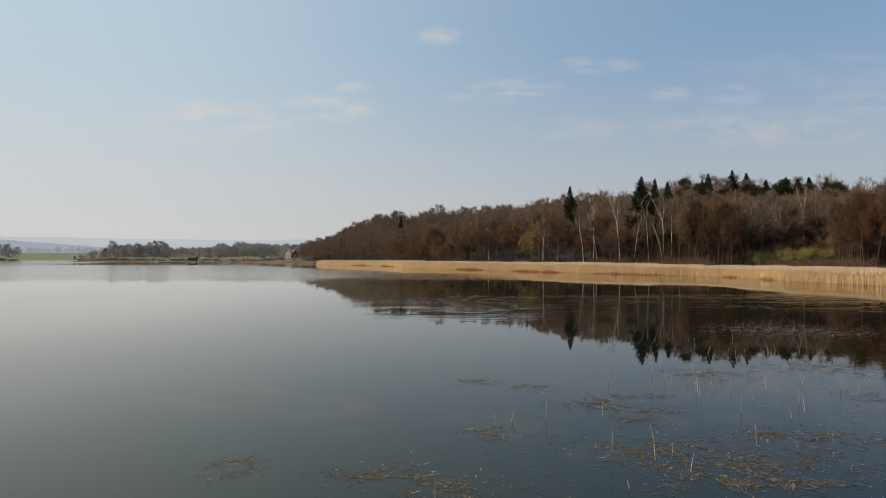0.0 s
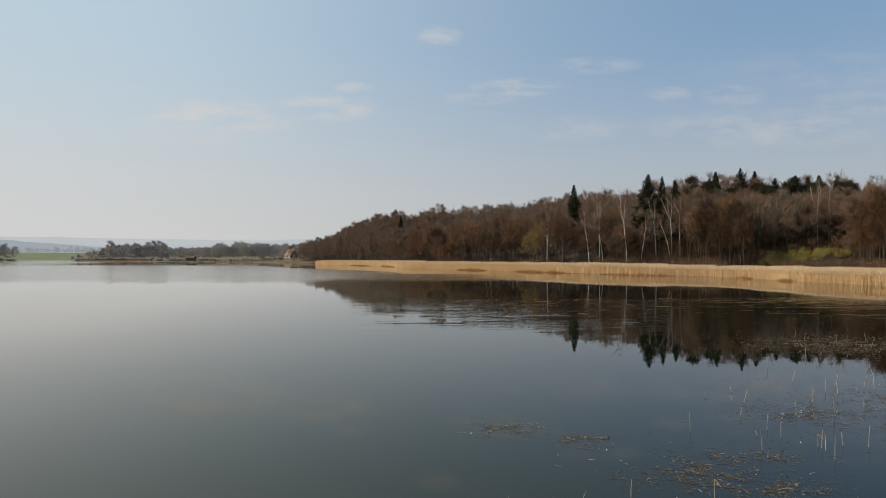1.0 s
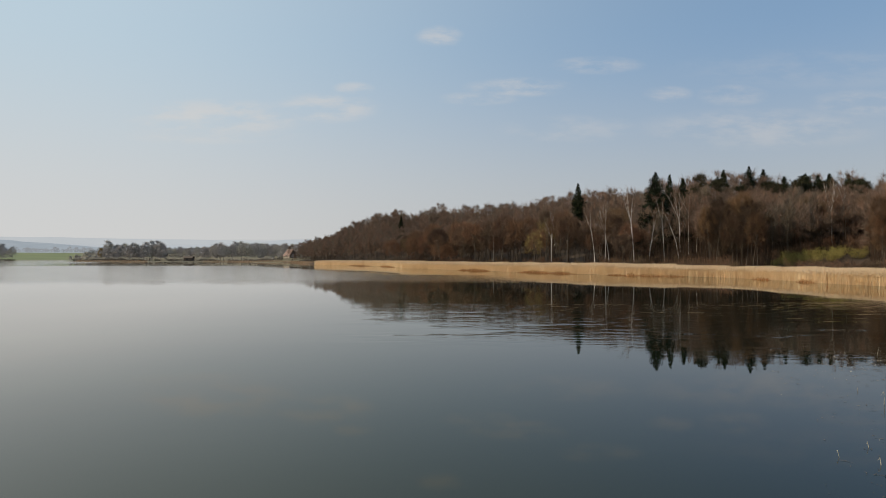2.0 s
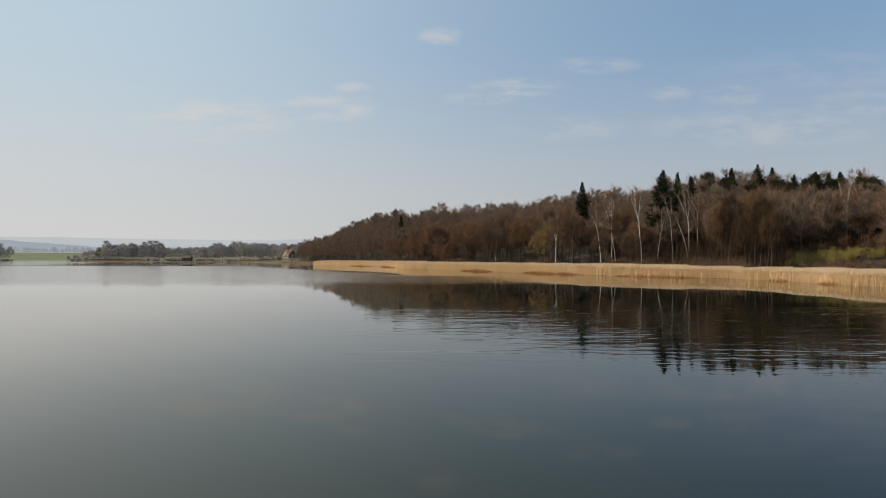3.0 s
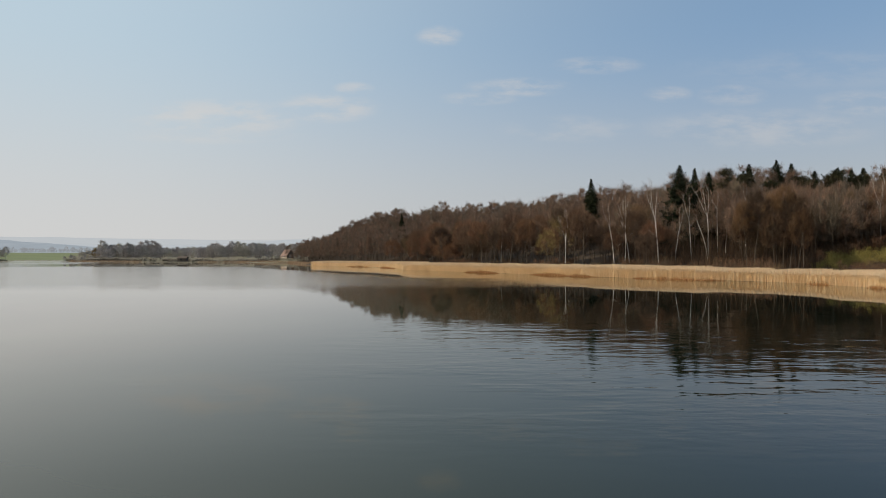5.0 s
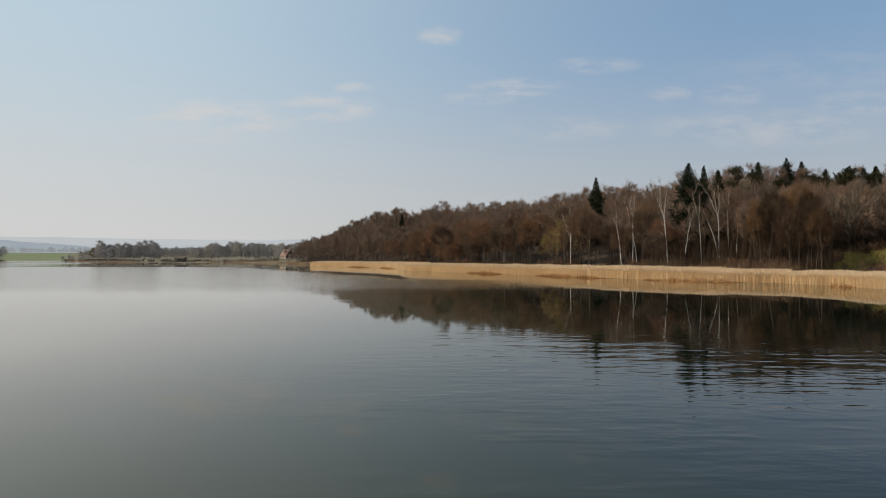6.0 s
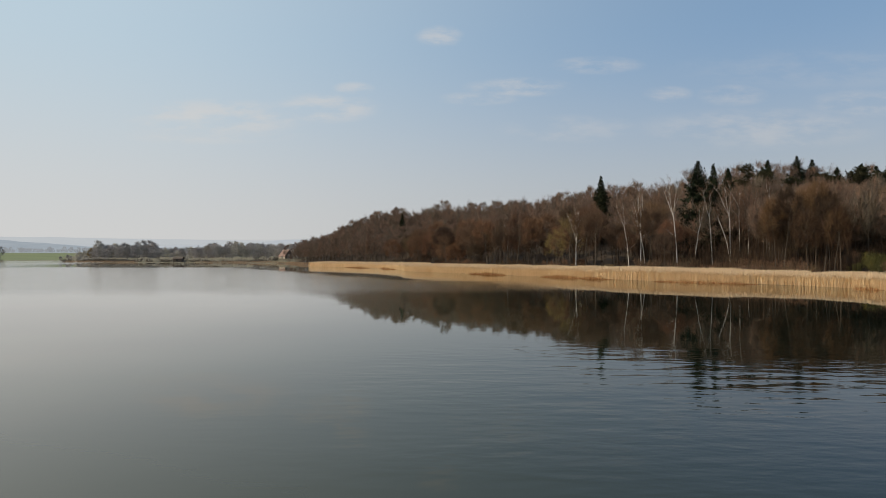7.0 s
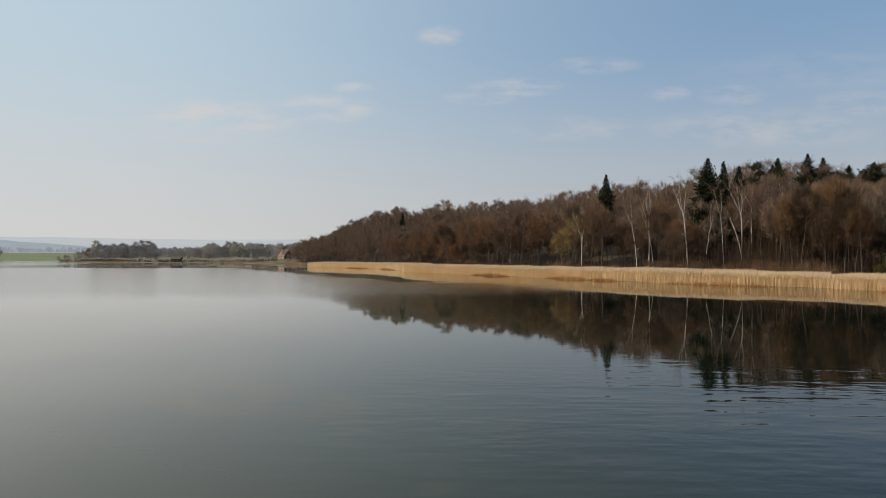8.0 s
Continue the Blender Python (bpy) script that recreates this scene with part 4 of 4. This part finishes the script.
undergrowth("undergrowth", 9000, 32, "brown saplings and brush on the steep wooded slope, shade put into their colour", (60, 180, 115, 285), 1.45)


# ---------------------------------------------------------------- reeds
def reed_bed(name, path, depth, per_m2, seed, label, height=3.0, lo=0.0, wide=1.0, stalks=M_REED, heads=M_PLUME):
    """Dry reeds standing in a strip landwards of the path."""
    r = np.random.RandomState(seed)
    P = np.array(path, float)
    seg = np.hypot(*(P[1:] - P[:-1]).T)
    cum = np.concatenate([[0], np.cumsum(seg)])
    n = int(cum[-1] * depth * per_m2)
    t = r.rand(n) * cum[-1]
    k = np.clip(np.searchsorted(cum, t) - 1, 0, len(seg) - 1)
    f = (t - cum[k]) / seg[k]
    e = (P[k + 1] - P[k]) / seg[k][:, None]
    nrm = np.stack([e[:, 1], -e[:, 0]], 1)
    back_ = lo + depth * r.rand(n) ** 1.25
    edge_ = np.array([1.1 * noise.noise(Vector((v * 0.06, seed, 0))) + 0.22 * noise.noise(Vector((v * 0.31, seed, 5))) for v in t])
    xy = P[k] + e * (f * seg[k])[:, None] + nrm * (back_ + edge_)[:, None]
    hh = height * (0.78 + 0.3 * r.rand(n)) * (1 + 0.10 * np.array([noise.noise(Vector((v * 0.12, 3.1, seed))) for v in t]))
    z0 = np.maximum(land(xy[:, 0], xy[:, 1]), -0.3)
    lean = r.normal(0, 0.07, (n, 2)) * hh[:, None]
    ang = r.rand(n) * np.pi
    w = (0.014 + 0.012 * r.rand(n)) * wide
    ax = np.stack([np.cos(ang), np.sin(ang)], 1)
    b = np.column_stack([xy, z0])
    m = np.column_stack([xy + lean * 0.4, z0 + hh * 0.55])
    top = np.column_stack([xy + lean, z0 + hh])
    a3 = np.column_stack([ax * w[:, None], np.zeros(n)])
    plume = np.column_stack([xy + lean * 1.02, z0 + hh * 0.86])
    p3 = np.column_stack([np.stack([-ax[:, 1], ax[:, 0]], 1) * (0.03 + 0.03 * r.rand(n))[:, None] * wide ** 0.5, np.zeros(n)])
    nod = np.column_stack([xy + lean * 1.1 + r.normal(0, 0.08, (n, 2)), z0 + hh * 1.06])
    leaf_d = np.column_stack([r.normal(0, 0.35, (n, 2)), -0.1 + 0.5 * r.rand(n)])
    lf = b * 0.5 + m * 0.5
    lf2 = m * 0.6 + top * 0.4
    leaf_e = np.column_stack([r.normal(0, 0.32, (n, 2)), 0.05 + 0.45 * r.rand(n)])
    verts = np.concatenate([b - a3, b + a3, m + a3 * 0.8, m - a3 * 0.8, top, plume - p3, plume + p3, nod, lf - a3, lf + a3, lf + leaf_d, lf2 - a3, lf2 + a3, lf2 + leaf_e])
    i = np.arange(n)
    stems = np.concatenate([np.stack([i, i + n, i + 2 * n], 1), np.stack([i, i + 2 * n, i + 3 * n], 1), np.stack([i + 3 * n, i + 2 * n, i + 4 * n], 1), np.stack([i + 8 * n, i + 9 * n, i + 10 * n], 1), np.stack([i + 11 * n, i + 12 * n, i + 13 * n], 1)])
    tufts = np.stack([i + 5 * n, i + 6 * n, i + 7 * n], 1)
    me = tri_mesh(name, verts, np.concatenate([stems, tufts]), [stalks, heads], np.concatenate([np.zeros(5 * n), np.ones(n)]))
    return tagged(new(name, me), label, "reeds", kind="stuff")


near_edge = [(80, 60), (74, 107), (70.5, 125), (70, 142), (68.5, 156), (65, 166), (55, 176)]
mid_edge = [(55, 176), (44, 189), (26, 222), (2, 264), (-20, 304)]
far_edge = [(-20, 304), (-23, 330), (-38, 372), (-57, 400), (-90, 447)]
reed_bed("reed_bed", near_edge, 10, 72, 1, "tall pale straw-coloured dry reeds along the shore", 2.35)
reed_bed("reed_bed", mid_edge, 9, 58, 2, "straw-coloured dry reeds along the wooded shore", 2.75)
reed_bed("reed_bed", far_edge, 12, 18, 3, "straw-coloured reeds running out into the lake", 2.75, 0.0, 1.8)


def broken_reeds(path, n, seed):
    """Low bent and broken stems, thick in the middle of the stretch and thinning to its ends."""
    r = np.random.RandomState(seed)
    P = np.array(path, float)
    t = r.rand(n)
    ends = np.sin(np.pi * t) ** 0.5 * np.array([0.75 + 0.6 * noise.noise(Vector((v * 9.0, seed, 1.5))) for v in t])
    e = P[1] - P[0]
    e_n = e / np.hypot(*e)
    nrm = np.array([e_n[1], -e_n[0]])
    xy = P[0] + t[:, None] * e + nrm * (-1.7 + 1.7 * r.rand(n))[:, None]
    hh = (0.25 + 1.1 * r.rand(n)) * np.maximum(ends, 0.15)
    lean = r.normal(0, 0.45, (n, 2)) * hh[:, None]
    ang = r.rand(n) * np.pi
    ax = np.column_stack([np.cos(ang), np.sin(ang), np.zeros(n)]) * 0.04
    b = np.column_stack([xy, np.full(n, -0.1)])
    top = np.column_stack([xy + lean, hh])
    i = np.arange(n)
    me = mesh_from("broken_reeds", np.concatenate([b - ax, b + ax, top]).tolist(), np.stack([i, i + n, i + 2 * n], 1).tolist(), M_REED_BROWN)
    return tagged(new("broken_reeds", me), "reddish-brown broken reeds at the water's edge", "reeds", kind="stuff")


for k, (path, n) in enumerate((([(39, 198), (25, 224)], 2400), ([(16, 239), (6, 257)], 1900), ([(-42, 378), (-58, 402)], 1500), ([(60, 171), (45, 188)], 1700),
                               ([(-25, 336), (-35, 365)], 1200), ([(69.5, 148), (69, 154)], 300), ([(70.2, 133), (70, 138)], 260))):
    broken_reeds(path, n, 60 + k)
reed_bed("reed_bed", [(-112, 530), (-146, 640), (-166, 692), (-200, 715), (-255, 790), (-300, 797)], 6, 1.8, 12, "tan reeds fringing the far shore", 1.6, 0.0, 3.0, M_REED_FAR, M_REED_FAR)
reed_bed("reed_bed", [(-380, 816), (-450, 845), (-500, 870)], 6, 1.8, 13, "rusty tan reeds fringing the far spit", 1.9, 0.0, 3.0, M_REED_FAR, M_REED_FAR)


# ---------------------------------------------------------------- reed litter and stalks out in the shallows
def shallows(x, y):
    """How thick the drifting litter lies."""
    edge_ = np.interp(y, (8, 13, 17, 22, 26, 32, 50, 95), (-7, -6, -1, 0, 5.5, 9, 14, 33))
    inner = smooth(x - edge_, 0.0, 5.0) * (1 - smooth(x - edge_, 26, 34))
    return inner * smooth(y, 8.5, 13) * (1 - 0.75 * smooth(y, 28, 55)) * (1 - smooth(y, 88, 96))


lr = np.random.RandomState(77)
# drifted clumps: x, y, spread across, spread along, share
clumps = ((5.5, 17.9, 0.51, 0.4), (5.3, 15.5, 0.99, 0.45), (4.7, 14.5, 0.62, 0.33), (6.2, 14.2, 0.81, 0.69), (8.5, 16.6, 0.71, 0.38), (10.1, 16.2, 0.81, 0.61),
          (7.4, 13.1, 0.84, 0.32), (5.8, 13.0, 0.84, 0.37), (7.9, 14.5, 1.04, 0.52), (14.2, 20.9, 0.52, 0.48), (5.0, 19.7, 0.85, 0.5), (-1.7, 13.5, 0.43, 0.28),
          (-0.8, 13.7, 0.34, 0.26), (0.0, 12.7, 0.64, 0.45), (1.2, 16.7, 0.36, 0.39), (-4.6, 14.0, 0.3, 0.43), (3.2, 22.5, 0.41, 0.32), (6.5, 21.2, 0.64, 0.24),
          (5.0, 20.3, 0.35, 0.36), (6.4, 19.1, 0.41, 0.23), (1.3, 23.6, 0.49, 0.37), (10.3, 25.1, 0.94, 0.75), (16, 26.5, 1.8, 1.2), (22, 40, 3, 2.2))
share = np.array([(c[2] * c[3]) ** 0.8 for c in clumps])
share /= share.sum()
pickc = np.array(clumps)[np.searchsorted(np.cumsum(share), lr.rand(46000) * 0.999)]
B1 = np.stack([pickc[:, 0] + pickc[:, 2] * lr.randn(46000), pickc[:, 1] + pickc[:, 3] * lr.randn(46000)], 1)
torn = np.array([noise.fractal(Vector((x * 1.6, y * 1.9, 2.0)), 0.8, 2.1, 3) for x, y in B1])
B1 = B1[(torn > 0.02) | (lr.rand(46000) < 0.12)]
cy_ = 8 + 84 * lr.rand(60000) ** 2.0
cx_ = np.interp(cy_, (8, 95), (-9, 30)) + lr.rand(60000) * (22 + 0.35 * cy_)
B2 = np.stack([cx_, cy_], 1)[lr.rand(60000) < shallows(cx_, cy_) * 0.22]
B = np.concatenate([B1, B2])
n = len(B)
ang = lr.rand(n) * np.pi * 2
ln = 0.04 + 0.30 * lr.rand(n) ** 3
wd = (0.007 + 0.015 * lr.rand(n)) * np.maximum(1, B[:, 1] / 22)
d3 = np.column_stack([np.cos(ang), np.sin(ang), np.zeros(n)])
q3 = np.column_stack([-np.sin(ang), np.cos(ang), np.zeros(n)]) * wd[:, None] * 0.5
mid3 = np.column_stack([B, 0.004 + 0.012 * lr.rand(n)])
bow = q3 * (lr.randn(n) * 4)[:, None]
rise = np.column_stack([np.zeros((n, 2)), 0.04 * lr.rand(n) * (lr.rand(n) < 0.2)])
a3_, c3_ = mid3 - d3 * ln[:, None] / 2, mid3 + d3 * ln[:, None] / 2 + rise
lv = np.concatenate([a3_, mid3 + bow - q3, mid3 + bow + q3, c3_])
ii = np.arange(n)
M_DRIFT = per_island("sodden_reed_litter", ((0.0, (0.045, 0.034, 0.021)), (0.6, (0.105, 0.078, 0.048)), (0.93, (0.19, 0.145, 0.092)), (1.0, (0.55, 0.50, 0.40))), 0.7)
tagged(new("floating_reed_litter", tri_mesh("floating_reed_litter", lv, np.concatenate([np.stack([ii, ii + n, ii + 2 * n], 1), np.stack([ii + n, ii + 3 * n, ii + 2 * n], 1)]), [M_DRIFT])), "brown broken reed litter floating in the shallows", "reed litter", kind="stuff")

M_STALK = plain("bleached_reed_stalk", ((0.3, (0.27, 0.225, 0.15)), (0.7, (0.42, 0.365, 0.265))), 6.0, 0.7, (1, 1, 0.3))


def stalk_mesh(k):
    r = random.Random(900 + k)
    v, f = [], []
    h = r.uniform(0.15, 0.55)
    p = limb_path(Vector((0, 0, -0.35)), Vector((r.uniform(-0.3, 0.3), r.uniform(-0.3, 0.3), 1)).normalized(), h + 0.35, 5, r, 0.0, 0.06)
    tube(v, f, p, [0.008, 0.008, 0.0075, 0.007, 0.006, 0.004], 5)
    if k % 2:
        t_ = p[-1]
        b_ = limb_path(t_, Vector((r.uniform(-1, 1), r.uniform(-1, 1), -0.7)).normalized(), h * 0.5, 2, r, -0.1, 0.1)
        tube(v, f, b_, [0.006, 0.005, 0.003], 4)
    return mesh_from("reed_stalk", v, f, M_STALK)


stalks = [stalk_mesh(k) for k in range(7)]
made = 0
while made < 95:
    y = 9 + 40 * lr.rand() ** 1.5
    x = np.interp(y, (8, 95), (-7, 30)) + lr.rand() * 18
    thick = 1.0 if (20 < y < 31 and 8 < x < 16) else 0.2
    if lr.rand() < float(shallows(np.array(x), np.array(y))) * thick:
        ob = new("reed_stalk", stalks[made % 7])
        ob.matrix_world = pose(x, y, 0, 0, 0, lr.rand() * 360)
        tagged(ob, "bleached broken reed stalk standing in shallow water", "reed stalk", "stalks in the shallows")
        made += 1
